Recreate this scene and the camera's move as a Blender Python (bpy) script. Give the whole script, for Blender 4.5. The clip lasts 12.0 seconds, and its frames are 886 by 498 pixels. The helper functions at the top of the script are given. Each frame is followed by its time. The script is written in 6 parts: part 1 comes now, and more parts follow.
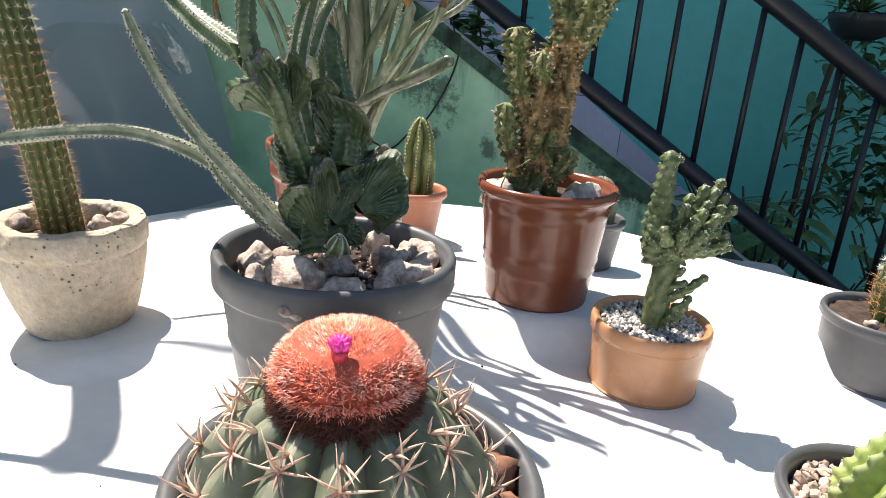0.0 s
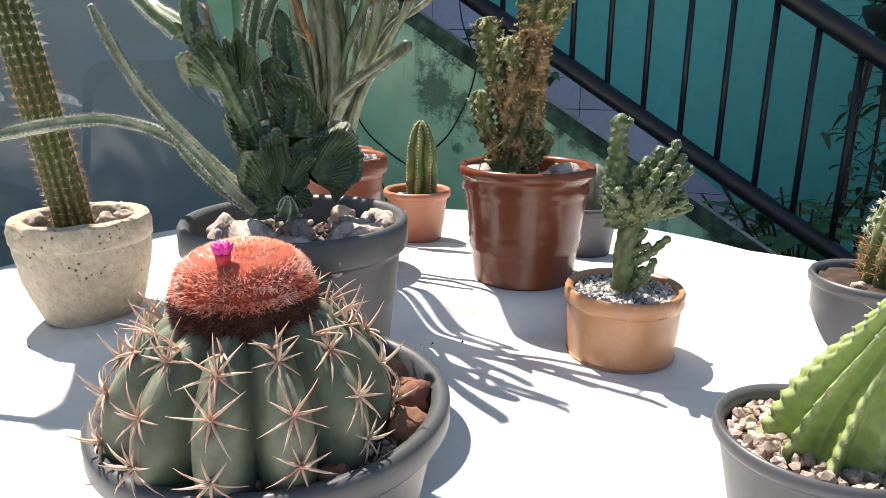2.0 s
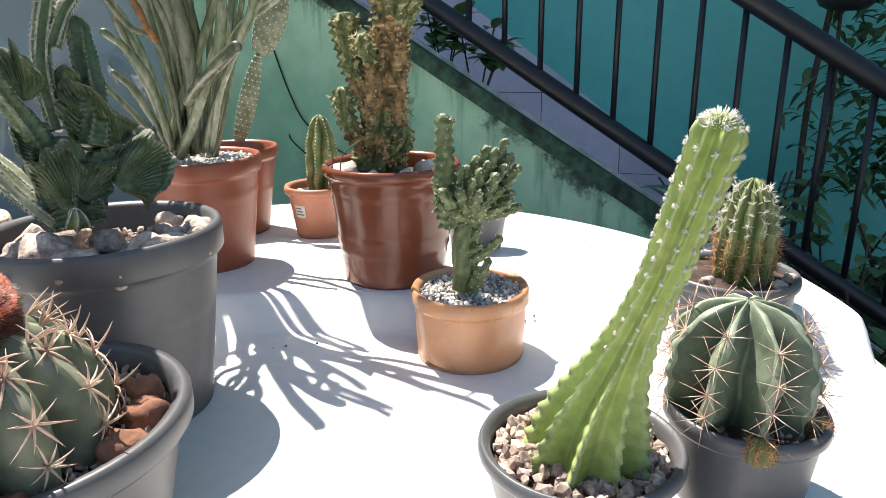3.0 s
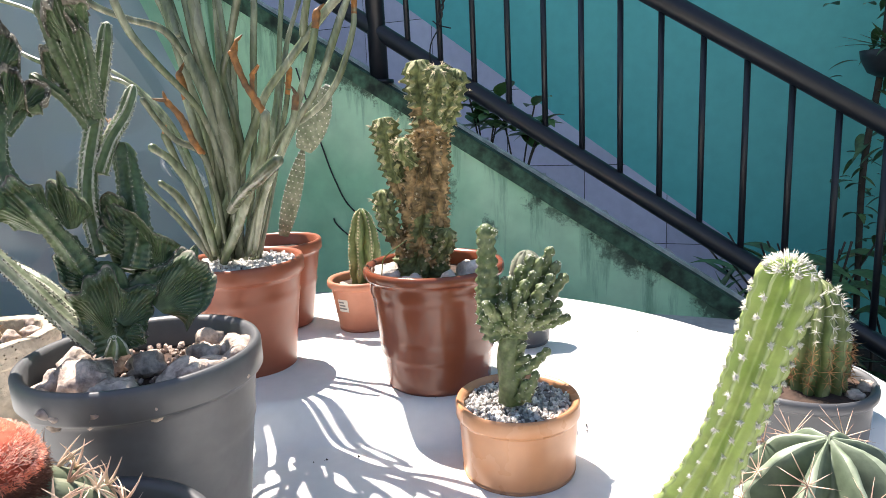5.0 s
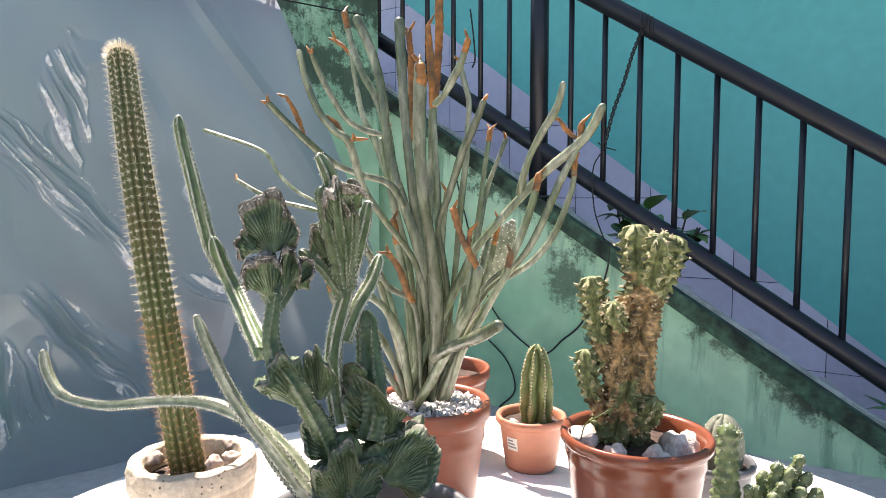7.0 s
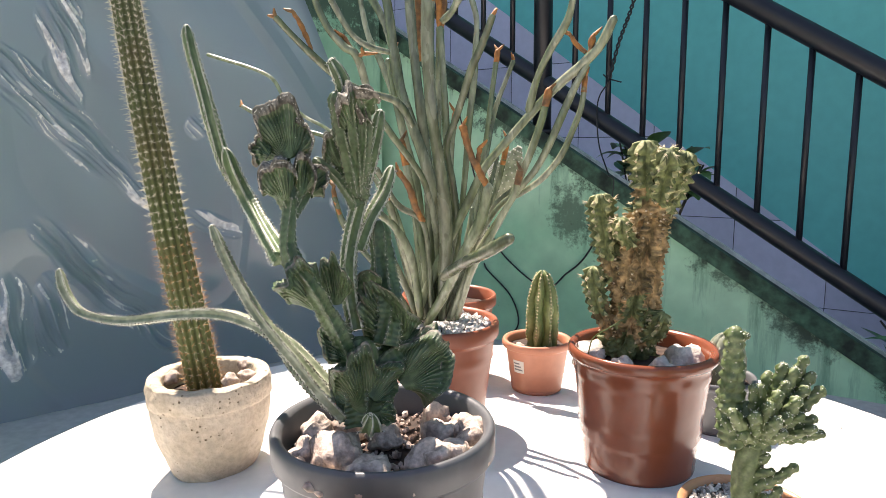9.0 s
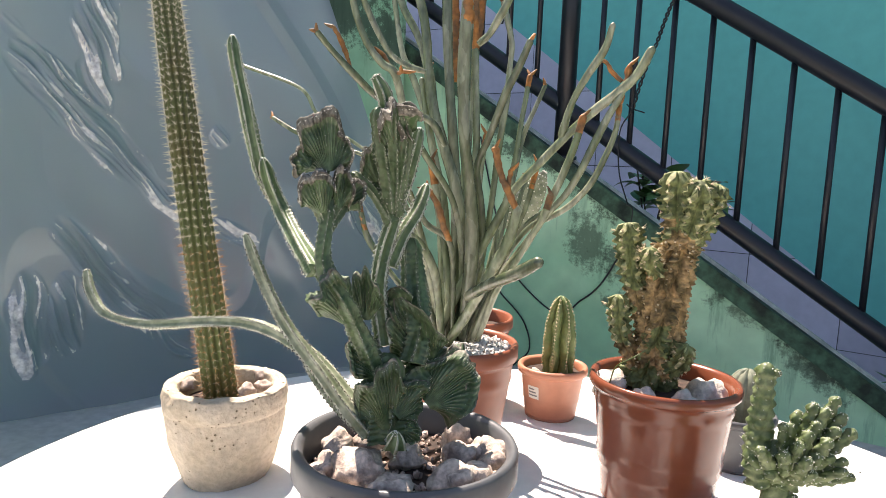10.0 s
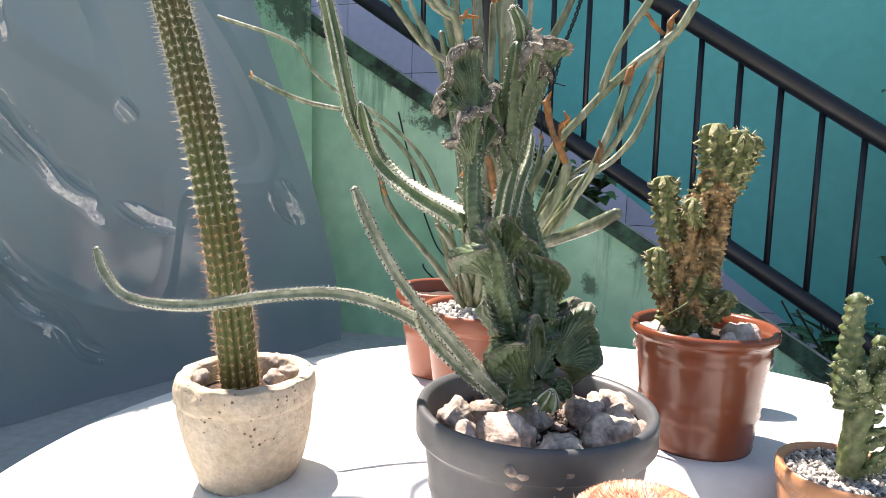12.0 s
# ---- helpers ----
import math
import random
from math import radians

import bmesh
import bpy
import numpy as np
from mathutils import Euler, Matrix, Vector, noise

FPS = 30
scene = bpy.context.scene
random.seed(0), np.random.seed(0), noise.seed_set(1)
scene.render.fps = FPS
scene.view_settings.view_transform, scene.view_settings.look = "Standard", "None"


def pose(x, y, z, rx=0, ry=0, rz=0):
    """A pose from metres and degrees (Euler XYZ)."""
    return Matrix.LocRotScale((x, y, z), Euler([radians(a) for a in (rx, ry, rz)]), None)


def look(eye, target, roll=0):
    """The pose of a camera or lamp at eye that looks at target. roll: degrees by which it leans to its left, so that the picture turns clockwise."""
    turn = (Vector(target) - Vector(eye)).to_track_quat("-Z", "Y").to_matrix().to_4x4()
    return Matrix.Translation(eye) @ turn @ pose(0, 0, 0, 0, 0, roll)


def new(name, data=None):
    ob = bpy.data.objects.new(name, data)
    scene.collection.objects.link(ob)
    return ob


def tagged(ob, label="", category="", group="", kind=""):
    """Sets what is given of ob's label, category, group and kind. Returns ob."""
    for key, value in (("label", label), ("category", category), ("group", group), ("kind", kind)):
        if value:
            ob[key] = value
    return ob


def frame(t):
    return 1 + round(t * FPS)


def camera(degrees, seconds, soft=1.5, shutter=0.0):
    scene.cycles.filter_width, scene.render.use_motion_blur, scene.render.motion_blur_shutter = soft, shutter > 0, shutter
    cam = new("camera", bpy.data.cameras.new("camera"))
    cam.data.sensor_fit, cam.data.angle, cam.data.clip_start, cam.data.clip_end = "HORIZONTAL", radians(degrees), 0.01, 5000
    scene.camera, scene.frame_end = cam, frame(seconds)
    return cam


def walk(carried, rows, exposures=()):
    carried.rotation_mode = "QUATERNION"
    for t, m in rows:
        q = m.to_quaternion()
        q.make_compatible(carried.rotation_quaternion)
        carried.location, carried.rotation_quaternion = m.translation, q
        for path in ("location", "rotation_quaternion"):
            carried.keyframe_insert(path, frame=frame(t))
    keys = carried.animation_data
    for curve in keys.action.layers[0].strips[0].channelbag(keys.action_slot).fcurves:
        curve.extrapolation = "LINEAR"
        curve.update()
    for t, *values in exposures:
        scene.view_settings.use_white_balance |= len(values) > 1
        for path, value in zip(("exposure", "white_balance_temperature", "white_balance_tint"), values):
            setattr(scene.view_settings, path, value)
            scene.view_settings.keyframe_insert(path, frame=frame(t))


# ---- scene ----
cam = camera(67.16, 12.0, soft=0.7)
EYE = 0.583
ROWS = [
    (0.0, 0.0054, 0.0026, -0.0026, 1.36, -18.66, -4.03),
    (0.5, 0.0263, -0.0112, -0.0075, 2.54, -17.35, -2.51),
    (1.0, 0.0436, -0.0323, -0.0223, 4.08, -16.42, -1.96),
    (1.5, 0.0574, -0.0476, -0.0369, 5.2, -16.57, -0.96),
    (2.0, 0.1172, -0.0431, -0.0562, 5.71, -15.82, -0.21),
    (2.5, 0.2068, -0.0259, -0.0579, 5.99, -14.82, -0.96),
    (3.0, 0.3020, -0.0110, -0.0380, 5.35, -17.32, 0.90),
    (3.2, 0.3350, -0.0040, -0.0370, 4.80, -17.54, 1.80),
    (4.8, 0.3310, 0.0232, -0.0210, 7.30, -12.83, 2.75),
    (5.0, 0.3012, 0.0255, 0.0034, 8.82, -11.59, 2.89),
    (5.5, 0.2692, 0.0415, 0.0326, 12.2, -8.99, 3.17),
    (6.0, 0.2526, 0.0486, 0.0433, 14.24, -8.4, 2.13),
    (6.5, 0.2215, 0.038, 0.0684, 15.52, -6.86, 1.02),
    (7.0, 0.1781, 0.0224, 0.1039, 18.83, -4.37, 0.03),
    (7.2, 0.1646, 0.0156, 0.1131, 18.53, -3.31, -0.88),
    (8.8, 0.1705, 0.0034, 0.0741, 19.80, -7.90, -0.73),
    (9.0, 0.1691, 0.0082, 0.0657, 18.76, -8.8, 0.48),
    (9.5, 0.158, 0.0119, 0.0512, 19.76, -10.12, 0.32),
    (10.0, 0.1454, 0.0012, 0.0642, 19.8, -7.06, -2.39),
    (10.5, 0.1367, -0.0026, 0.0711, 20.3, -5.93, -3.31),
    (11.0, 0.1093, -0.0054, 0.0602, 20.08, -6.62, -3.18),
    (11.5, 0.033, -0.0036, 0.0257, 16.17, -8.51, -3.73),
    (12.0, -0.1202, -0.0175, 0.0147, 6.1, -7.56, -1.25),
]
walk(cam, [(t, pose(x, y, z + EYE, 90 + pitch, roll, yaw)) for t, x, y, z, yaw, pitch, roll in ROWS], [(0.0, 0.89, 6850, 13), (1.5, 0.86, 6850, 13), (2.0, 0.84, 6850, 13), (2.5, 1.00, 6850, 13), (3.0, 1.10, 6850, 13), (5.0, 1.35, 6850, 15), (7.0, 1.60, 7050, 20), (9.5, 1.33, 7250, 18), (12.0, 1.32, 7100, 18)])
# ---- world and sun ----
world = bpy.data.worlds.new("world")
scene.world = world
world.use_nodes = True
wn = world.node_tree.nodes
sky = wn.new("ShaderNodeTexSky")
sky.sky_type = "NISHITA"
sky.sun_disc = False
SUN_AZ, SUN_EL = math.atan2(0.41, -0.365), radians(60.9)
sky.sun_elevation = SUN_EL
sky.sun_rotation = math.pi / 2 - SUN_AZ
world.node_tree.links.new(sky.outputs[0], wn["Background"].inputs[0])
wn["Background"].inputs[1].default_value = 0.086
sun = new("sun", bpy.data.lights.new("sun", "SUN"))
sun.data.energy, sun.data.angle, sun.data.color = 5.0, radians(0.5), (1.0, 0.955, 0.89)
sun.matrix_world = look((-0.365 * 5, 0.41 * 5, 5 * 0.985), (0, 0, 0))


# ---- materials ----
def mat(name, base, rough=0.6, spread=0.25, scale=30.0, bump=0.15, metal=0.0, second=None, blotch=6.0, amount=0.5, spec=0.5, depth=0.002, sheen=0.0, translucent=0.0, stretch=None, vary=0.08):
    """A principled surface: fine grain, larger blotches towards a second colour, and relief."""
    m = bpy.data.materials.new(name)
    m.use_nodes = True
    nt = m.node_tree
    n, l = nt.nodes, nt.links
    p = n["Principled BSDF"]
    co = n.new("ShaderNodeTexCoord")
    fine = n.new("ShaderNodeTexNoise")
    fine.inputs["Scale"].default_value, fine.inputs["Detail"].default_value = scale, 6
    big = n.new("ShaderNodeTexNoise")
    big.inputs["Scale"].default_value, big.inputs["Detail"].default_value = blotch, 4
    place = co.outputs["Object"]
    if stretch:
        mp = n.new("ShaderNodeMapping")
        mp.inputs["Scale"].default_value = stretch
        l.new(place, mp.inputs[0])
        place = mp.outputs[0]
    for t in (fine, big):
        l.new(place, t.inputs["Vector"])
    ramp = n.new("ShaderNodeValToRGB")
    ramp.color_ramp.elements[0].position, ramp.color_ramp.elements[1].position = 0.42, 0.62
    l.new(big.outputs["Fac"], ramp.inputs[0])
    two = n.new("ShaderNodeMix")
    two.data_type = "RGBA"
    two.inputs["A"].default_value = (*base, 1)
    two.inputs["B"].default_value = (*(second or [c * 0.75 for c in base]), 1)
    f = n.new("ShaderNodeMath")
    f.operation = "MULTIPLY"
    f.inputs[1].default_value = amount
    l.new(ramp.outputs[0], f.inputs[0])
    l.new(f.outputs[0], two.inputs["Factor"])
    val = n.new("ShaderNodeMapRange")
    val.inputs["To Min"].default_value, val.inputs["To Max"].default_value = 1 - spread, 1 + spread
    val.inputs["From Min"].default_value, val.inputs["From Max"].default_value = 0.3, 0.7
    l.new(fine.outputs["Fac"], val.inputs[0])
    oi = n.new("ShaderNodeObjectInfo")
    hue = n.new("ShaderNodeHueSaturation")
    vr = n.new("ShaderNodeMapRange")
    vr.inputs["To Min"].default_value, vr.inputs["To Max"].default_value = 1 - vary, 1 + vary
    l.new(oi.outputs["Random"], vr.inputs[0])
    mul = n.new("ShaderNodeMath")
    mul.operation = "MULTIPLY"
    l.new(val.outputs[0], mul.inputs[0])
    l.new(vr.outputs[0], mul.inputs[1])
    l.new(mul.outputs[0], hue.inputs["Value"])
    l.new(two.outputs["Result"], hue.inputs["Color"])
    l.new(hue.outputs[0], p.inputs["Base Color"])
    rr = n.new("ShaderNodeMapRange")
    rr.inputs["To Min"].default_value, rr.inputs["To Max"].default_value = max(rough - 0.1, 0.02), min(rough + 0.1, 1)
    l.new(big.outputs["Fac"], rr.inputs[0])
    l.new(rr.outputs[0], p.inputs["Roughness"])
    p.inputs["Metallic"].default_value = metal
    p.inputs["Specular IOR Level"].default_value = spec
    if sheen:
        p.inputs["Sheen Weight"].default_value = sheen
    if translucent:
        p.inputs["Subsurface Weight"].default_value = translucent
        p.inputs["Subsurface Radius"].default_value = (0.004, 0.005, 0.002)
        p.inputs["Subsurface Scale"].default_value = 1.0
    if bump:
        b = n.new("ShaderNodeBump")
        b.inputs["Strength"].default_value, b.inputs["Distance"].default_value = bump, depth
        l.new(fine.outputs["Fac"], b.inputs["Height"])
        l.new(b.outputs[0], p.inputs["Normal"])
    return m


M_TABLE = mat("white_plastic_top", (0.80, 0.80, 0.79), 0.45, 0.03, 60, 0.05, second=(0.70, 0.69, 0.66), blotch=5, amount=0.5)
M_FLOOR = mat("pale_concrete", (0.50, 0.49, 0.47), 0.8, 0.12, 40, 0.2, second=(0.36, 0.36, 0.35), blotch=3)
M_STONE = mat("cast_stone", (0.53, 0.45, 0.35), 0.9, 0.16, 120, 0.8, second=(0.43, 0.345, 0.24), blotch=14, amount=0.6, depth=0.004)


def pitted(m, scale=150.0, depth=0.003):
    """Add small dark pits to a cast surface."""
    n, l = m.node_tree.nodes, m.node_tree.links
    p = n["Principled BSDF"]
    co = next(k for k in n if k.type == "TEX_COORD")
    vo, mr, mix, b, no = n.new("ShaderNodeTexVoronoi"), n.new("ShaderNodeMapRange"), n.new("ShaderNodeMix"), n.new("ShaderNodeBump"), n.new("ShaderNodeTexNoise")
    no.inputs["Scale"].default_value = 22
    l.new(co.outputs["Object"], no.inputs["Vector"])
    vo.inputs["Scale"].default_value, vo.inputs["Randomness"].default_value = scale, 1.0
    l.new(co.outputs["Object"], vo.inputs["Vector"])
    sub = n.new("ShaderNodeMath")
    sub.operation = "MULTIPLY_ADD"
    sub.inputs[1].default_value, sub.inputs[2].default_value = 1.5, -0.45
    l.new(no.outputs["Fac"], sub.inputs[0])
    dv = n.new("ShaderNodeMath")
    dv.operation = "ADD"
    l.new(vo.outputs["Distance"], dv.inputs[0])
    l.new(sub.outputs[0], dv.inputs[1])
    mr.inputs["From Min"].default_value, mr.inputs["From Max"].default_value = 0.20, 0.36
    l.new(dv.outputs[0], mr.inputs[0])
    mix.data_type = "RGBA"
    mix.inputs["A"].default_value = (0.17, 0.12, 0.07, 1)
    l.new(p.inputs["Base Color"].links[0].from_socket, mix.inputs["B"])
    l.new(mr.outputs[0], mix.inputs["Factor"])
    l.new(mix.outputs["Result"], p.inputs["Base Color"])
    b.inputs["Strength"].default_value, b.inputs["Distance"].default_value = 0.9, depth
    l.new(mr.outputs[0], b.inputs["Height"])
    l.new(p.inputs["Normal"].links[0].from_socket, b.inputs["Normal"])
    l.new(b.outputs[0], p.inputs["Normal"])


pitted(M_STONE)
M_GREYPOT = mat("grey_plastic", (0.085, 0.088, 0.095), 0.42, 0.08, 80, 0.06, second=(0.11, 0.11, 0.11), blotch=9)
M_BROWNPOT = mat("brown_glossy_plastic", (0.21, 0.062, 0.032), 0.2, 0.05, 60, 0.02, second=(0.18, 0.055, 0.03), blotch=7)
M_REDPOT = mat("terracotta_plastic", (0.29, 0.088, 0.046), 0.35, 0.06, 60, 0.03, second=(0.25, 0.078, 0.042), blotch=7)
M_TERRA = mat("light_terracotta_plastic", (0.48, 0.20, 0.12), 0.42, 0.06, 60, 0.03, second=(0.43, 0.17, 0.1), blotch=9)
M_TAN = mat("tan_glazed_clay", (0.60, 0.30, 0.155), 0.28, 0.1, 30, 0.05, second=(0.50, 0.225, 0.105), blotch=12)
M_SOIL = mat("dark_soil", (0.045, 0.028, 0.02), 0.95, 0.5, 90, 0.8, second=(0.09, 0.05, 0.035), blotch=30)
M_TEAL = mat("teal_wall_paint", (0.125, 0.60, 0.53), 0.5, 0.05, 18, 0.06, second=(0.105, 0.54, 0.48), blotch=1.2)
M_LILAC = mat("lilac_tile", (0.66, 0.63, 0.73), 0.5, 0.05, 25, 0.06, second=(0.58, 0.56, 0.66), blotch=2)
M_EDGE = mat("pale_strip", (0.62, 0.64, 0.62), 0.7, 0.2, 40, 0.3, second=(0.16, 0.2, 0.17), blotch=12)
M_GROUT = mat("dark_grout", (0.05, 0.05, 0.06), 0.9, 0.2, 60, 0.2)
M_MOSS = mat("mossy_coping", (0.045, 0.105, 0.065), 0.85, 0.5, 45, 0.8, second=(0.014, 0.024, 0.016), blotch=14, amount=1.0)


def stained_green():
    """Green wall paint, worn paler, with black moss along the sloping top, run marks and crusty patches."""
    m = mat("stained_green_paint", (0.42, 0.68, 0.46), 0.65, 0.10, 14, 0.15, second=(0.26, 0.54, 0.34), blotch=3.0, amount=0.9)
    n, l = m.node_tree.nodes, m.node_tree.links
    p = n["Principled BSDF"]
    co = next(k for k in n if k.type == "TEX_COORD")

    def op(kind, a, b, c=None):
        x = n.new("ShaderNodeMath")
        x.operation = kind
        for i, v in enumerate((a, b, c)):
            if v is None:
                continue
            if isinstance(v, (int, float)):
                x.inputs[i].default_value = v
            else:
                l.new(v, x.inputs[i])
        return x.outputs[0]

    def grain(scale, detail, rough, squeeze):
        mp = n.new("ShaderNodeMapping")
        mp.inputs["Scale"].default_value = squeeze
        l.new(co.outputs["Object"], mp.inputs[0])
        t = n.new("ShaderNodeTexNoise")
        t.inputs["Scale"].default_value, t.inputs["Detail"].default_value, t.inputs["Roughness"].default_value = scale, detail, rough
        l.new(mp.outputs[0], t.inputs["Vector"])
        return t.outputs["Fac"]

    def span(v, lo, hi, a=0.0, b=1.0):
        x = n.new("ShaderNodeMapRange")
        x.inputs["From Min"].default_value, x.inputs["From Max"].default_value = lo, hi
        x.inputs["To Min"].default_value, x.inputs["To Max"].default_value = a, b
        l.new(v, x.inputs[0])
        return x.outputs[0]

    def over(colour, fac, under):
        x = n.new("ShaderNodeMix")
        x.data_type = "RGBA"
        x.inputs["B"].default_value = (*colour, 1)
        l.new(fac, x.inputs["Factor"])
        l.new(under, x.inputs["A"])
        return x.outputs["Result"]

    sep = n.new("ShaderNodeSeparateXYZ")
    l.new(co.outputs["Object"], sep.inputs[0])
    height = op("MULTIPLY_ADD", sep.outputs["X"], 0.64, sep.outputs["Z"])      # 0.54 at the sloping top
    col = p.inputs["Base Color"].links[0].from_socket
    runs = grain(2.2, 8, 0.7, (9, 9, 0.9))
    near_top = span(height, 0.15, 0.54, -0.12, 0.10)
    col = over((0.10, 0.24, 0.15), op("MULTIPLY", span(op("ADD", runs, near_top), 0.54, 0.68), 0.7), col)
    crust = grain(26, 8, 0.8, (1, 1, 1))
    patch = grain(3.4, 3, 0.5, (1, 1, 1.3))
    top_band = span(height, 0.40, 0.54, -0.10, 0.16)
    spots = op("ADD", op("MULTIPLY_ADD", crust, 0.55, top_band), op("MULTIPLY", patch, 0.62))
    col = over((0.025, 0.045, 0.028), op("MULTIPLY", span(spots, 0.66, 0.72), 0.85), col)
    for x0, z0, rx, rz in ((0.30, 0.285, 0.11, 0.045), (-0.12, 0.44, 0.075, 0.12), (-0.02, 0.37, 0.05, 0.10), (-0.05, 0.26, 0.035, 0.03), (0.12, 0.23, 0.03, 0.05), (0.50, 0.16, 0.14, 0.06)):
        dx = op("DIVIDE", op("SUBTRACT", sep.outputs["X"], x0), rx)
        slope = op("MULTIPLY_ADD", op("SUBTRACT", sep.outputs["X"], x0), 0.5, op("SUBTRACT", sep.outputs["Z"], z0))
        dz = op("DIVIDE", slope, rz)
        d2 = op("MULTIPLY_ADD", dx, dx, op("MULTIPLY", dz, dz))
        blot = op("SUBTRACT", op("MULTIPLY_ADD", crust, 2.2, op("MULTIPLY", patch, 1.0)), op("MULTIPLY", d2, 0.45))
        col = over((0.03, 0.055, 0.035), op("MULTIPLY", span(blot, 1.32, 1.62), 0.75), col)
    l.new(col, p.inputs["Base Color"])
    return m


M_GREEN = stained_green()
M_BLACK = mat("black_painted_steel", (0.010, 0.012, 0.018), 0.38, 0.15, 80, 0.06)


# ---- building helpers ----
def thing(name, x, y, z, label, category, group="", kind="", rz=0.0):
    ob = new(name)
    ob.empty_display_size = 0.02
    ob.matrix_world = pose(x, y, z, 0, 0, rz)
    return tagged(ob, label, category, group, kind)


def part(name, bm, material, parent=None, label="", smooth=True):
    me = bpy.data.meshes.new(name)
    bmesh.ops.recalc_face_normals(bm, faces=bm.faces)
    bm.to_mesh(me)
    bm.free()
    if smooth:
        me.polygons.foreach_set("use_smooth", [True] * len(me.polygons))
    for m in material if isinstance(material, (list, tuple)) else [material]:
        me.materials.append(m)
    ob = new(name, me)
    if parent is not None:
        ob.parent = parent
    if label:
        ob["label"] = label
    return ob


def mesh_part(name, verts, faces, material, parent=None, label="", smooth=True, slots=None):
    me = bpy.data.meshes.new(name)
    me.from_pydata([tuple(v) for v in verts], [], faces)
    me.validate()
    if smooth:
        me.polygons.foreach_set("use_smooth", [True] * len(me.polygons))
    for m in material if isinstance(material, (list, tuple)) else [material]:
        me.materials.append(m)
    if slots:
        me.polygons.foreach_set("material_index", slots)
    ob = new(name, me)
    if parent is not None:
        ob.parent = parent
    if label:
        ob["label"] = label
    return ob


def lathe(profile, n=64, wobble=0.0, seed=0):
    """Turn (radius, height) pairs round z; wobble makes the wall uneven."""
    bm = bmesh.new()
    rings = []
    for r, z in profile:
        ring = []
        for i in range(n):
            a = 2 * math.pi * i / n
            k = 1 + wobble * noise.noise((2.2 * math.cos(a) + seed, 2.2 * math.sin(a), z * 14)) if wobble else 1
            ring.append(bm.verts.new((r * k * math.cos(a), r * k * math.sin(a), z)))
        rings.append(ring)
    for a, b in zip(rings, rings[1:]):
        for i in range(n):
            bm.faces.new((a[i], a[(i + 1) % n], b[(i + 1) % n], b[i]))
    bm.faces.new(rings[0][::-1])
    return bm


def frames_along(points):
    """Parallel frames along a polyline of Vectors: (point, side, up)."""
    out, side = [], None
    for i, p in enumerate(points):
        d = (points[min(i + 1, len(points) - 1)] - points[max(i - 1, 0)]).normalized()
        if side is None:
            side = d.orthogonal().normalized()
        side = (side - d * side.dot(d)).normalized()
        out.append((p, side, d.cross(side)))
    return out


def smooth_line(points, k=6):
    """A Catmull-Rom line through points (Vectors or tuples)."""
    P = [Vector(p) for p in points]
    P = [2 * P[0] - P[1]] + P + [2 * P[-1] - P[-2]]
    out = []
    for i in range(1, len(P) - 2):
        a, b, c, d = P[i - 1:i + 3]
        for j in range(k):
            t = j / k
            out.append(0.5 * ((2 * b) + (c - a) * t + (2 * a - 5 * b + 4 * c - d) * t * t + (3 * b - a - 3 * c + d) * t ** 3))
    out.append(P[-2].copy())
    return out


def tube(points, radii, n=10, flat=1.0, cap=True, verts=None, faces=None):
    """Vertices and faces of a tube along points; radii one a point, or one number."""
    V, Fc = (verts if verts is not None else []), (faces if faces is not None else [])
    if not isinstance(radii, (list, tuple)):
        radii = [radii] * len(points)
    first = len(V)
    for (p, s, u), r in zip(frames_along(points), radii):
        for i in range(n):
            a = 2 * math.pi * i / n
            V.append(p + s * (r * math.cos(a)) + u * (r * flat * math.sin(a)))
    for k in range(len(points) - 1):
        for i in range(n):
            a, b = first + k * n + i, first + k * n + (i + 1) % n
            Fc.append((a, b, b + n, a + n))
    if cap:
        Fc.append(tuple(first + i for i in range(n))[::-1])
        Fc.append(tuple(first + (len(points) - 1) * n + i for i in range(n)))
    return V, Fc


def box(bm, lo, hi):
    v = [bm.verts.new((x, y, z)) for x in (lo[0], hi[0]) for y in (lo[1], hi[1]) for z in (lo[2], hi[2])]
    for f in ((0, 1, 3, 2), (4, 6, 7, 5), (0, 4, 5, 1), (2, 3, 7, 6), (0, 2, 6, 4), (1, 5, 7, 3)):
        bm.faces.new([v[i] for i in f])


def prism(bm, outline, offset):
    """A closed prism: outline of points, shifted by offset."""
    a = [bm.verts.new(p) for p in outline]
    b = [bm.verts.new(Vector(p) + Vector(offset)) for p in outline]
    bm.faces.new(a)
    bm.faces.new(b[::-1])
    for i in range(len(a)):
        bm.faces.new((a[i], b[i], b[(i + 1) % len(a)], a[(i + 1) % len(a)]))


# ---- setting ----
TOP = 0.180                    # height of the low table top
FLOOR = 0.0
SLOPE = 0.665                  # fall of the stairs along x


def wall_y(x, off=0.0):        # the stair wall's line in plan
    return 2.04 - 0.245 * x + off


def seam_y(x):
    return 0.797 - 0.55 * min(x - 0.12, 0) ** 2 - 0.1 * max(x - 0.12, 0) ** 2


def top_z(x, y):
    """Height of the table top at a place: the rear leaf lies a little higher than the front one."""
    k = min(max((y - seam_y(x) + 0.03) / 0.06, 0), 1)
    k = k * k * (3 - 2 * k)
    d = min(max((y - 0.95) / 0.27, 0), 1)
    side = min(max((-0.12 - x) / 0.35, 0), 1)
    return TOP + k * (0.042 - 0.040 * d) * (1 - 0.9 * side)


